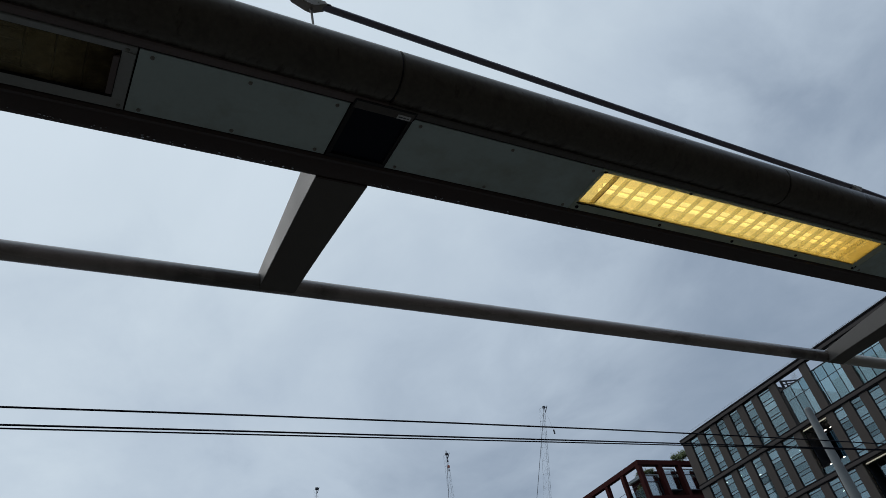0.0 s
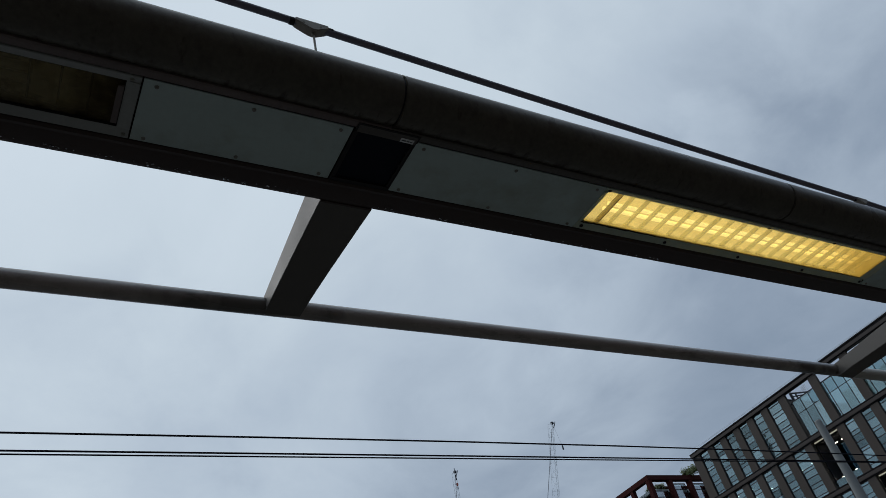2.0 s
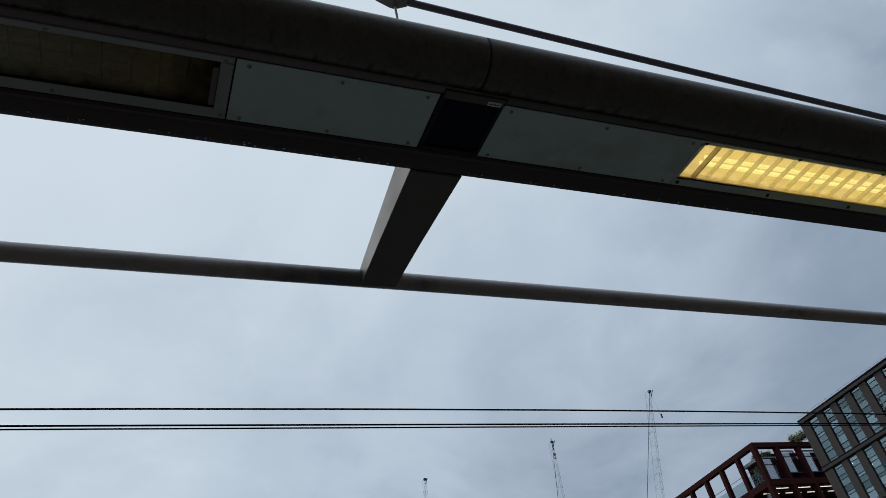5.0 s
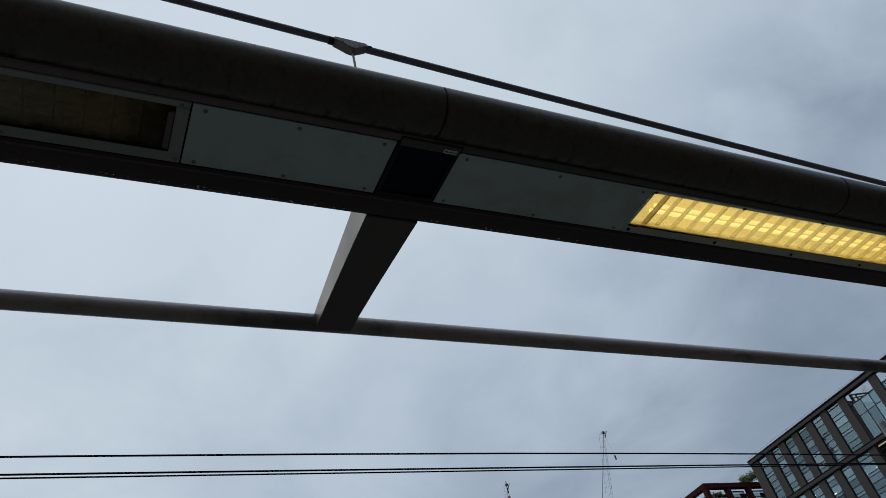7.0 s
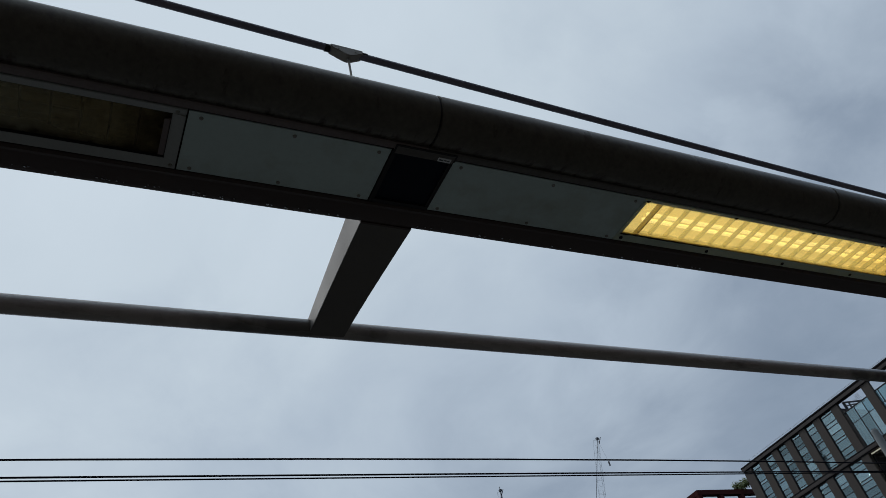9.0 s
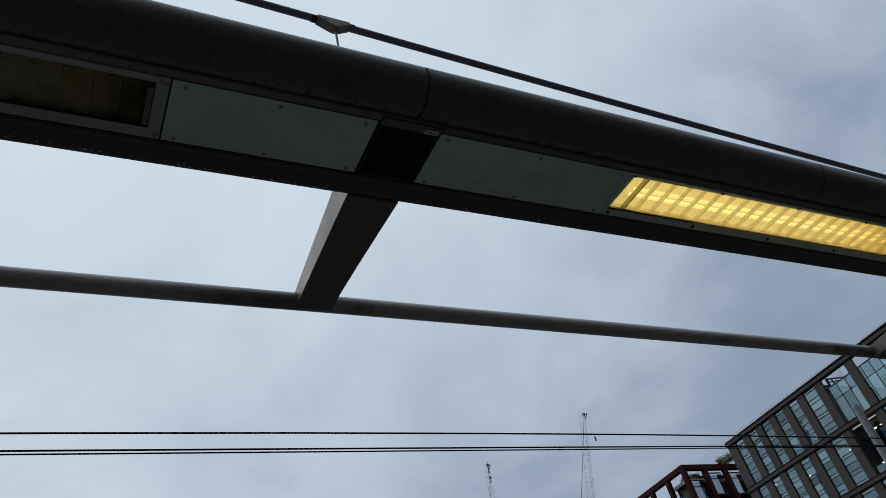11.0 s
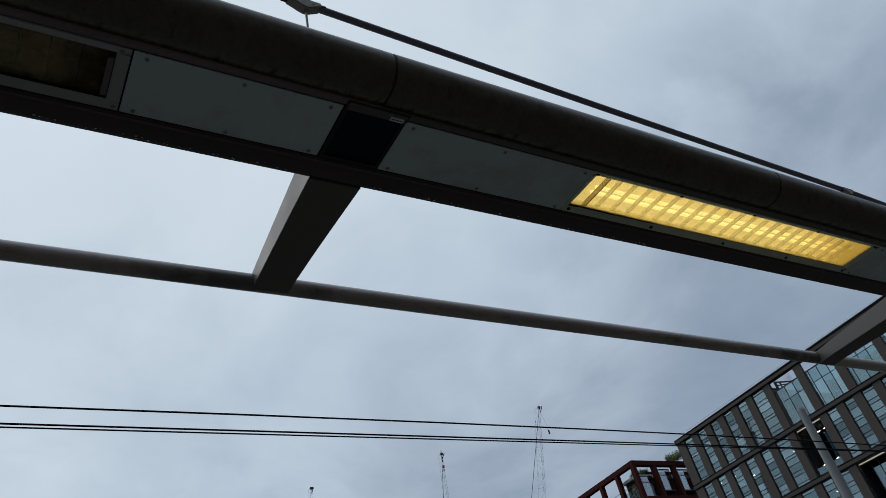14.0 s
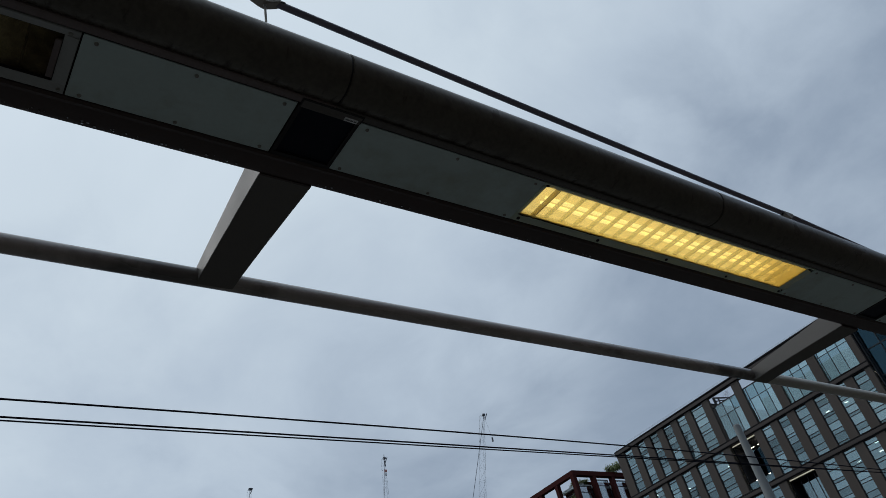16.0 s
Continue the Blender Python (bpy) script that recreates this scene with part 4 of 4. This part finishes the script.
def window(y0, y1, z0, z1, mirrored):
    w, h = y1 - y0, z1 - z0
    cuts = CUTS if not mirrored else tuple(1 - c for c in CUTS[::-1])
    key = (round(w, 2), round(h, 2), mirrored)
    if key not in win_me:
        bm = NEW()
        for a, b in ((0, 0.035), (w - 0.035, w)):
            box(bm, FX - 0.12, FX - 0.02, a, b, 0, h)
        panes = []
        zs = sorted(set(cuts) | {0.0, 1.0})
        for c in zs:
            box(bm, FX - 0.11, FX - 0.03, 0.035, w - 0.035, max(0, c * h - 0.020), min(h, c * h + 0.020))
        fme = mesh_of("window", bm, MULLION)
        for a, b in zip(zs, zs[1:]):
            if (b - a) * h < 0.12:
                continue
            bm = NEW()
            box(bm, FX - 0.075, FX - 0.065, 0.035, w - 0.035, a * h + 0.025, b * h - 0.025)
            panes.append(mesh_of("pane", bm, PANE))
        win_me[key] = (fme, panes)
    fme, panes = win_me[key]
    o = piece("window", fme, office, (0, y0, z0))
    for me in panes:
        piece("pane", me, o).visible_shadow = False
    return o


rng = random.Random(11)
for row, (z0, z1) in enumerate(SPANS[:5]):
    for i in range(14):
        y0, y1 = PIERS[i] + PW, PIERS[i + 1]
        if row == 0 and i < 8:
            continue
        if row in LOGGIA and i in (LOGGIA[row] - 1, LOGGIA[row]):
            continue
        window(y0, y1, z0, z1, (i + row) % 2 == 1)
        if rng.random() < 0.4:
            bm = NEW()
            drop = rng.choice((0.25, 0.4, 0.55, 0.7, 0.95))
            box(bm, FX + 0.06, FX + 0.08, y0 + 0.02, y1 - 0.02, z1 - (z1 - z0) * drop, z1 - 0.02)
            part("blind", bm, BLIND, office, "pale roller blind")

# rooms behind the windows
for z in STOREY:
    part("floor_slab", box(NEW(), FX + 0.30, FX + 15.5, 18.82, 40.92, z - 0.38, z - 0.02), ROOMWALL, office)
part("roof_slab", box(NEW(), FX + 0.13, FX + 15.5, 31.5, 40.92, TOP - 0.45, TOP - 0.15), BAND, office)
part("core_wall", box(NEW(), FX + 7.0, FX + 7.3, 18.82, 40.92, -1.0, STOREY[0] - 0.39), ROOMWALL, office)
part("core_wall", box(NEW(), FX + 7.0, FX + 7.3, 31.5, 40.92, STOREY[0] - 0.01, TOP - 0.46), ROOMWALL, office)
part("end_wall", box(NEW(), FX + 0.05, FX + 16.0, 40.96, 41.025, -1.0, TOP - 0.02), PIER, office, "stone end wall")
part("back_wall", box(NEW(), FX + 15.6, FX + 16.0, 18.6, 41.03, -1.0, STOREY[0]), PIER, office)
part("party_wall", box(NEW(), FX + 0.5, FX + 7.0, 31.30, 31.48, STOREY[0], TOP - 0.46), PIER, office)
part("terrace_end", box(NEW(), FX - 0.19, FX + 12.0, 18.69, 18.75, STOREY[0] + 0.01, TOP - 0.385), BAND, office, "dark terrace end wall")
bm = NEW()
box(bm, 0, 0.26, 0, 0.10, 0, 0.04)
lamp_me = mesh_of("office_lamp", bm, OFFICE_LAMP)
for row, (z0, z1) in enumerate(SPANS[:5]):
    for i in range(14):
        if row == 0 and i < 9:
            continue
        for d in (1.3, 3.6):
            if rng.random() < (0.85 if row else 0.25):
                piece("office_lamp", lamp_me, office, (FX + d + rng.uniform(-0.2, 0.2), PIERS[i] + PW + rng.uniform(0.05, 0.55), z1 - 0.30 if row == 0 else z1 - 0.07), 90)

# loggias cut into the grid
for row, i in LOGGIA.items():
    z0, z1 = SPANS[row]
    y0, y1 = PIERS[i - 1] + PW, PIERS[i + 1]
    bm = NEW()
    box(bm, FX + 2.2, FX + 2.3, y0, y1, z0, z1)
    box(bm, FX + 0.30, FX + 2.2, y0 - 0.06, y0 - 0.002, z0, z1)
    box(bm, FX + 0.30, FX + 2.2, y1 + 0.002, y1 + 0.06, z0, z1)
    box(bm, FX + 0.31, FX + 2.2, y0, y1, z1 - 0.12, z1 - 0.01)
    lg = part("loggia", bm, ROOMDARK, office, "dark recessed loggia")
    part("soffit_strip", box(NEW(), FX + 0.02, FX + 0.10, y0 + 0.05, y1 - 0.1, z1 - 0.10, z1 - 0.03), WARM_STRIP, lg, "warm strip light")
    for j in range(4):
        a = y0 + (y1 - y0) * j / 4
        if row == 1 or j == 3:
            part("pane", box(NEW(), FX + 1.6, FX + 1.61, a + 0.03, a + (y1 - y0) / 4 - 0.03, z0 + 0.05, z1 - 0.5), ATRIUM, lg)
        else:
            b = a + (y1 - y0) / 4
            for c, e in ((z0 + 0.02, z0 + 0.9), (z0 + 0.95, z1 - 0.5)):
                part("pane", box(NEW(), FX + 0.55, FX + 0.56, a + 0.02, b - 0.02, c, e), PANE, lg)
            part("mullion", box(NEW(), FX + 0.52, FX + 0.60, b - 0.02, b + 0.02, z0, z1 - 0.15), MULLION, lg)
        if row == 1:
            part("office_lamp", box(NEW(), FX + 1.2, FX + 1.25, a + 0.1, a + 0.33, z1 - 0.40, z1 - 0.37), OFFICE_LAMP, lg)
            if j % 2:
                part("office_lamp", box(NEW(), FX + 0.9, FX + 0.94, a + 0.2, a + 0.38, z0 + 0.80, z0 + 0.83), OFFICE_LAMP, lg)
    part("balustrade", box(NEW(), FX + 0.05, FX + 0.07, y0, y1, z0 + 0.02, z0 + 0.55), BALUSTRADE, lg, "clear glass balustrade")

# roof terrace: glazed screen under the open parapet frame
screen = part("terrace_screen", box(NEW(), FX - 0.05, FX + 0.05, 19.26, 30.47, 21.90, 21.96), MULLION, office, "glazed terrace screen")
n = 15
for j in range(n + 1):
    y = 19.26 + (30.47 - 19.26) * j / n
    part("mullion", box(NEW(), FX - 0.04, FX + 0.04, y - 0.016, y + 0.016, STOREY[0] + 0.01, 21.90), MULLION, screen)
part("mullion", box(NEW(), FX - 0.035, FX + 0.035, 19.26, 30.47, 20.96, 20.99), MULLION, screen)
for j in range(n):
    a = 19.26 + (30.47 - 19.26) * j / n + 0.026
    b = 19.26 + (30.47 - 19.26) * (j + 1) / n - 0.026
    for z0, z1 in ((STOREY[0] + 0.02, 20.948), (21.002, 21.898)):
        part("pane", box(NEW(), FX - 0.005, FX + 0.005, a, b, z0, z1), PANE, screen).visible_shadow = False
part("penthouse", box(NEW(), FX + 3.0, FX + 12.0, 19.5, 28.4, STOREY[0], 21.7, 0.05), BLIND, office, "pale set-back penthouse")
# braced screen end with a thin davit behind the open parapet frame
stair = part("terrace_frame", box(NEW(), FX + 0.42, FX + 0.52, 29.02, 31.02, 21.99, 22.08), CRANEDARK, office, "dark braced terrace frame")
part("frame_post", box(NEW(), FX + 0.42, FX + 0.52, 30.42, 30.60, STOREY[0], 22.80), CRANEDARK, stair)
part("frame_post", box(NEW(), FX + 0.42, FX + 0.52, 30.10, 30.18, STOREY[0], 22.60), CRANEDARK, stair)
part("frame_brace", rod(NEW(), (FX + 0.47, 30.48, 22.74), (FX + 0.47, 29.10, 22.06), 0.062, seg=8), CRANEDARK, stair)
part("frame_brace", rod(NEW(), (FX + 0.47, 30.48, 22.46), (FX + 0.47, 29.45, 22.06), 0.045, seg=8), CRANEDARK, stair)
for y in (29.22, 29.46):
    part("davit_post", rod(NEW(), (FX + 0.62, y, 22.0), (FX + 0.62, y + 0.08, 22.86), 0.016, seg=6), CRANE, stair, "thin pale davit post")
for z in (22.25, 22.48, 22.70):
    part("davit_rung", rod(NEW(), (FX + 0.62, 29.23, z), (FX + 0.62, 29.52, z), 0.012, seg=6), CRANE, stair)
part("davit_arm", rod(NEW(), (FX + 0.62, 29.30, 22.62), (FX + 0.62, 30.10, 22.30), 0.014, seg=6), CRANE, stair, "thin pale davit arm")
# thin guard wire on the roof edge
gw = part("guard_wire", rod(NEW(), (FX - 0.1, 18.7, TOP + 0.26), (FX - 0.1, 41.0, TOP + 0.26), 0.014, seg=6), CRANE, office, "thin roof guard wire")
for j in range(16):
    y = 19.0 + 1.45 * j
    part("guard_post", rod(NEW(), (FX - 0.1, y, TOP - 0.01), (FX - 0.1, y, TOP + 0.31), 0.016, seg=6), CRANE, gw)

# ---- deep blue glass block next to the office building ----
tower = thing("glass_block", HERE, "deep blue curtain-walled glass block with dark bars", "building")
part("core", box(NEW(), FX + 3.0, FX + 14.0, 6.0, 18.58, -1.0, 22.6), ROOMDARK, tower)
part("roof", box(NEW(), FX + 0.3, FX + 14.0, 6.0, 18.63, 22.6, 22.9), BAND, tower)
part("corner_post", box(NEW(), FX + 0.02, FX + 0.55, 18.58, 18.675, -1.0, 23.0), MULLION, tower)
pane_me = mesh_of("pane", box(NEW(), FX + 0.395, FX + 0.405, 0.03, 0.97, 0.04, 1.86), ATRIUM)
bar_me = mesh_of("bar", box(NEW(), FX + 0.34, FX + 0.46, -0.03, 0.03, 0, 23.6), MULLION)
for j in range(9):
    piece("bar", bar_me, tower, (0, 18.58 - j, -1.0))
for r in range(4, 12):
    part("floor_edge", box(NEW(), FX + 0.9, FX + 2.9, 9.58, 18.48, -0.9 + 1.9 * r, -0.6 + 1.9 * r), BLIND, tower, "pale floor edge")
for r in range(12):
    part("transom", box(NEW(), FX + 0.36, FX + 0.44, 9.58, 18.58, -1.04 + 1.9 * r, -0.96 + 1.9 * r), MULLION, tower)
    for j in range(8):
        if r > 6:
            piece("pane", pane_me, tower, (0, 17.58 - j, -1.0 + 1.9 * r))

# ---- dark red steel frame building with roof terraces ----
BX, BY = 55.65, 52.0
RT, RF = 26.56, 22.88
redb = thing("red_building", HERE, "dark red steel-framed building with open terraces", "building")
part("top_beam", box(NEW(), BX, BX + 16, BY, BY + 0.55, RT - 0.50, RT, 0.03), RED, redb)
part("top_beam", box(NEW(), BX, BX + 0.55, BY + 0.56, BY + 30, RT - 0.50, RT, 0.03), RED, redb)
part("floor_beam", box(NEW(), BX, BX + 16, BY, BY + 0.55, RF - 0.62, RF, 0.03), RED, redb)
part("floor_beam", box(NEW(), BX, BX + 0.55, BY + 0.56, BY + 30, RF - 0.62, RF, 0.03), RED, redb)
part("floor_beam", box(NEW(), BX, BX + 16, BY, BY + 0.55, RF - 4.6, RF - 4.0, 0.03), RED, redb)
part("floor_beam", box(NEW(), BX, BX + 0.55, BY + 0.56, BY + 30, RF - 4.6, RF - 4.0, 0.03), RED, redb)
part("terrace_slab", box(NEW(), BX + 0.56, BX + 16, BY + 0.56, BY + 30, RF - 0.5, RF - 0.02), REDDARK, redb)
for i in range(7):
    x = BX + 0.001 + 2.78 * i
    part("post", box(NEW(), x, x + 0.46, BY + 0.02, BY + 0.50, -1.0, RT - 0.51, 0.02), RED, redb)
for i in range(1, 11):
    y = BY + 2.62 * i
    part("post", box(NEW(), BX + 0.02, BX + 0.48, y, y + 0.42, -1.0, RT - 0.51, 0.02), RED, redb)
# glazed rooms set back on the terrace, with planters on their roof
part("pavilion", box(NEW(), BX + 1.3, BX + 16, BY + 1.30, BY + 3.1, RF, RF + 2.35, 0.03), REDDARK, redb)
part("pavilion_coping", box(NEW(), BX + 1.0, BX + 16, BY + 1.05, BY + 3.3, RF + 2.36, RF + 2.66, 0.03), BLIND, redb, "pale coping")
part("pavilion", box(NEW(), BX + 3.3, BX + 16, BY + 1.32, BY + 3.0, RF + 2.67, RF + 3.10, 0.03), REDDARK, redb)
for i in range(5):
    x, wd = BX + 0.95 + 2.78 * i, 1.78
    zt = RF + (2.25 if i == 0 else 3.0)
    zb = RF + (0.15 if i == 0 else 0.85)
    zm = zt - 0.62
    w = part("window", box(NEW(), x, x + wd, BY + 0.62, BY + 0.70, zt, zt + 0.07), MULLION, redb)
    part("sill", box(NEW(), x, x + wd, BY + 0.62, BY + 1.28, zb - 0.10, zb), CRANEDARK, w)
    part("transom", box(NEW(), x + 0.04, x + wd - 0.04, BY + 0.63, BY + 0.69, zm, zm + 0.07), MULLION, w)
    for a, b in ((0.04, wd - 0.04),):
        part("pane", box(NEW(), x + a, x + b, BY + 0.655, BY + 0.665, zb, zm), CLEARPANE, w).visible_shadow = False
        part("pane", box(NEW(), x + a, x + b, BY + 0.655, BY + 0.665, zm + 0.07, zt), CLEARPANE, w).visible_shadow = False
    for a in (0.0, wd - 0.04):
        part("mullion", box(NEW(), x + a, x + a + 0.04, BY + 0.62, BY + 0.70, zb, zt), MULLION, w)
    part("blind", box(NEW(), x + 0.05, x + wd * (0.86, 0.70, 0.55, 0.80, 0.60)[i], BY + 0.72, BY + 0.74, zb + 0.05, zm - 0.02), WHITEBLIND, w, "white blind")
for i in range(10):
    y = BY + 0.5 + 2.62 * i
    part("balustrade", box(NEW(), BX + 0.22, BX + 0.24, y, y + 2.2, RF + 0.05, RF + 1.15), RAILGLASS, redb, "clear glass balustrade")
part("guard_cable", rod(NEW(), (BX + 0.3, BY + 0.5, RF + 1.55), (BX + 0.3, BY + 30, RF + 1.55), 0.025, seg=6), CRANEDARK, redb)
# dim storey below with strip lights
part("lower_core", box(NEW(), BX + 2.2, BX + 16, BY + 4.5, BY + 29, -1.0, RF - 0.64), ROOMDARK, redb)
for i in range(6):
    x = BX + 0.70 + 2.78 * i
    for d in (0.62, 1.9):
        part("strip_light", box(NEW(), x, x + 2.0, BY + d, BY + d + 0.07, RF - 0.70, RF - 0.66), SOFTSTRIP, redb, "white strip light")
for i in range(10):
    y = BY + 0.5 + 2.62 * i
    part("pane", box(NEW(), BX + 0.9, BX + 0.92, y, y + 2.2, RF - 3.9, RF - 0.75), PANE, redb)


# ---- white seats on the red building's terrace ----
def terrace_chair(m):
    s = thing("terrace_chair", m, "white plastic chair standing on the terrace", "chair", "terrace chairs")
    part("seat", box(NEW(), -0.24, 0.24, -0.24, 0.24, 0.42, 0.47, 0.01), WHITEBLIND, s)
    part("backrest", box(NEW(), 0.20, 0.25, -0.24, 0.24, 0.48, 0.95, 0.01), WHITEBLIND, s)
    for x in (-0.20, 0.20):
        for y in (-0.20, 0.20):
            part("leg", rod(NEW(), (x, y, 0), (x, y, 0.42), 0.02, seg=8), WHITEBLIND, s)
    return s


seat = terrace_chair(pose(BX + 1.2, BY + 8.0, RF - 0.02, 0, 0, 25))
for dy, turn in ((1.0, 140), (2.9, -60), (4.0, 200)):
    copy_thing(seat, pose(BX + 1.25, BY + 8.0 + dy, RF - 0.02, 0, 0, turn))


# ---- planting on the terraces ----
def shrub(m, r, h, n, seed, label):
    rg = random.Random(seed)
    s = thing("shrub", m, label, "shrub")
    bm = NEW()
    tips = []
    for i in range(7):
        a = rg.uniform(0, 6.28)
        p = Vector((r * 0.55 * math.cos(a), r * 0.55 * math.sin(a), h * rg.uniform(0.15, 0.85)))
        rod(bm, (0, 0, 0), p, 0.03, 0.012, seg=6)
        tips.append(p)
    part("stems", bm, BARK, s)
    vs, fs = [], []
    for i in range(n):
        c = rg.choice(tips)
        a, b = rg.uniform(0, 6.28), rg.gauss(0, 0.5)
        q = rg.uniform(0.1, 1) ** 0.6
        o = Vector((c.x + r * 0.55 * q * math.cos(a) * math.cos(b), c.y + r * 0.55 * q * math.sin(a) * math.cos(b), c.z + h * 0.42 * q * math.sin(b) + 0.1))
        u = Vector((rg.gauss(0, 1), rg.gauss(0, 1), rg.gauss(0, 1))).normalized() * rg.uniform(0.06, 0.14)
        v = u.orthogonal().normalized() * u.length * 0.45
        k = len(vs)
        vs += [o - u, o + v, o + u, o - v]
        fs.append((k, k + 1, k + 2, k + 3))
    me = bpy.data.meshes.new("foliage")
    me.from_pydata(vs, [], fs)
    me.materials.append(LEAF)
    f = new("foliage", me)
    f.parent = s
    return s


shrub(pose(BX + 6.75, BY + 0.3, RT - 0.02), 1.0, 1.15, 2200, 3, "loose green shrub growing over the red roof beam")
shrub(pose(BX + 1.9, BY + 1.7, RF + 2.65), 0.8, 0.6, 900, 4, "low green shrub in a terrace planter")
shrub(pose(BX + 2.9, BY + 1.9, RF + 2.65), 0.8, 0.55, 900, 5, "low green shrub in a terrace planter")
shrub(pose(BX + 1.0, BY + 1.4, RF - 0.03), 0.6, 1.7, 700, 6, "slim green shrub standing on the terrace")


# ---- far cranes ----
def polar(az, el, d, z=1.65):
    return Vector((d * math.cos(radians(az)), d * math.sin(radians(az)), z + d * math.tan(radians(el))))


def lattice(bm, p, q, w0, w1, bays, r):
    """A three-chord lattice boom."""
    p, q = Vector(p), Vector(q)
    d = (q - p).normalized()
    u = d.cross(Vector((0.6, -0.7, 0.2))).normalized()
    v = d.cross(u)
    rings = []
    for i in range(bays + 1):
        t = i / bays
        c, w = p.lerp(q, t), w0 + (w1 - w0) * t
        rings.append([c + u * w * 0.5, c - u * w * 0.5, c + v * w * 0.8])
    for a, b in zip(rings, rings[1:]):
        for k in range(3):
            rod(bm, a[k], b[k], r, seg=5, caps=False)
            rod(bm, a[k], b[(k + 1) % 3], r * 0.6, seg=4, caps=False)
            rod(bm, b[k], b[(k + 1) % 3], r * 0.6, seg=4, caps=False)
    return bm


def crane(d, tip, foot, pend, label, w=1.5, r=0.025, head=1.0):
    s = thing("tower_crane", HERE, label, "crane", "far tower cranes")
    a, b, c = polar(*tip, d), polar(*foot, d), polar(*pend, d)
    part("jib", lattice(NEW(), b, a, w, w * 0.55, 16, r), CRANE, s)
    bm = NEW()
    rod(bm, a, c, 0.05, seg=6)
    part("pendant", bm, CRANEDARK, s)
    bm = NEW()
    box(bm, a.x - 0.42 * head, a.x + 0.42 * head, a.y - 0.35 * head, a.y + 0.35 * head, a.z - 0.05, a.z + 0.45, 0.12)
    rod(bm, (a.x, a.y, a.z - 1.0), (a.x + 0.5, a.y - 0.5, a.z + 0.3), 0.09, seg=6)
    part("jib_head", bm, CRANEDARK, s, "dark jib head")
    part("tower", lattice(NEW(), (b.x, b.y, -1.0), b, 2.0, 2.0, 18, 0.10), CRANE, s)
    part("cab", box(NEW(), b.x - 1.2, b.x + 1.2, b.y - 1.2, b.y + 1.2, b.z - 1.2, b.z + 1.2, 0.2), CRANE, s)
    part("a_frame", rod(NEW(), b, c, 0.12, seg=6), CRANE, s)
    return s, a


cb, tipb = crane(150.0, (48.50, 23.50), (52.3, 8.0), (54.1, 10.0), "far pale lattice tower crane with raised jib", 2.2, 0.030, 0.72)
hook = polar(48.30, 21.75, 150.0)
part("hoist_rope", rod(NEW(), tipb, hook, 0.014, seg=5), CRANEDARK, cb)
part("hook_block", box(NEW(), hook.x - 0.13, hook.x + 0.13, hook.y - 0.13, hook.y + 0.13, hook.z - 0.70, hook.z + 0.25, 0.06), CRANEDARK, cb, "dark hook block")
cc, tipc = crane(170.0, (57.05, 22.05), (57.9, 9.0), (59.2, 10.0), "far tower crane jib with dark head", 1.9, 0.030, 0.8)
footc = polar(57.9, 9.0, 170.0)
for low, size, mat, what in ((2.9, 0.24, MARKER, "red warning marker"), (3.7, 0.20, CRANE, "white marker"), (1.5, 0.15, CRANEDARK, "dark sheave block"), (0.8, 0.15, CRANEDARK, "dark sheave block")):
    at = tipc.lerp(footc, low / (tipc - footc).length)
    part("marker" if mat is not CRANEDARK else "sheave_block", box(NEW(), at.x - size, at.x + size, at.y - size, at.y + size, at.z - 0.28, at.z + 0.28, 0.08), mat, cc, what)
part("marker", box(NEW(), tipc.x - 0.10, tipc.x + 0.10, tipc.y - 0.1, tipc.y + 0.1, tipc.z + 0.45, tipc.z + 1.1, 0.03), CRANE, cc, "pale top piece")
crane(190.0, (67.5, 21.45), (68.2, 9.0), (69.6, 10.0), "far tower crane jib just above the roofs", 1.9)

# ---- chimney ----
c = polar(100.66, 0, 80.0)
H = 80 * math.tan(radians(29.35)) + 2.65
# it leans a little, about the line of its top
LEAN = Matrix.Translation((0, 0, H)) @ Matrix.Rotation(radians(-3.3), 4, Vector((c.x, c.y, 0)).normalized()) @ Matrix.Translation((0, 0, -H - 1.0))
ch = thing("chimney", Matrix.Translation((c.x, c.y, -1.0)) @ LEAN, "tall pale grey industrial chimney with flanged rings", "chimney")
H += 1.0
part("shaft", rod(NEW(), (0, 0, 0), (0, 0, H - 0.02), 0.90, 0.755, seg=48, caps=False), CHIMNEY, ch, "", 40)
part("top_ring", rod(NEW(), (0, 0, H - 0.30), (0, 0, H - 0.20), 0.86, seg=48), CHIMNEY, ch, "", 40)
for sgn in (-1, 1):
    part("lug", box(NEW(), sgn * 0.84, sgn * 0.97, -0.09, 0.09, H - 0.33, H - 0.15, 0.02), CHIMNEY, ch)
part("rim", rod(NEW(), (0, 0, H - 0.10), (0, 0, H), 0.800, 0.76, seg=48), CRANE, ch, "pale metal rim", 40)
for z in (H - 7.9, H - 15.8, H - 23.7):
    g = part("flange", rod(NEW(), (0, 0, z), (0, 0, z + 0.10), 0.88, seg=48), CRANE, ch, "pale flange ring", 40)
    for sgn in (-1, 1):
        part("lug", box(NEW(), sgn * 0.84, sgn * 1.03, -0.1, 0.1, z - 0.12, z + 0.12, 0.02), CRANEDARK, g)
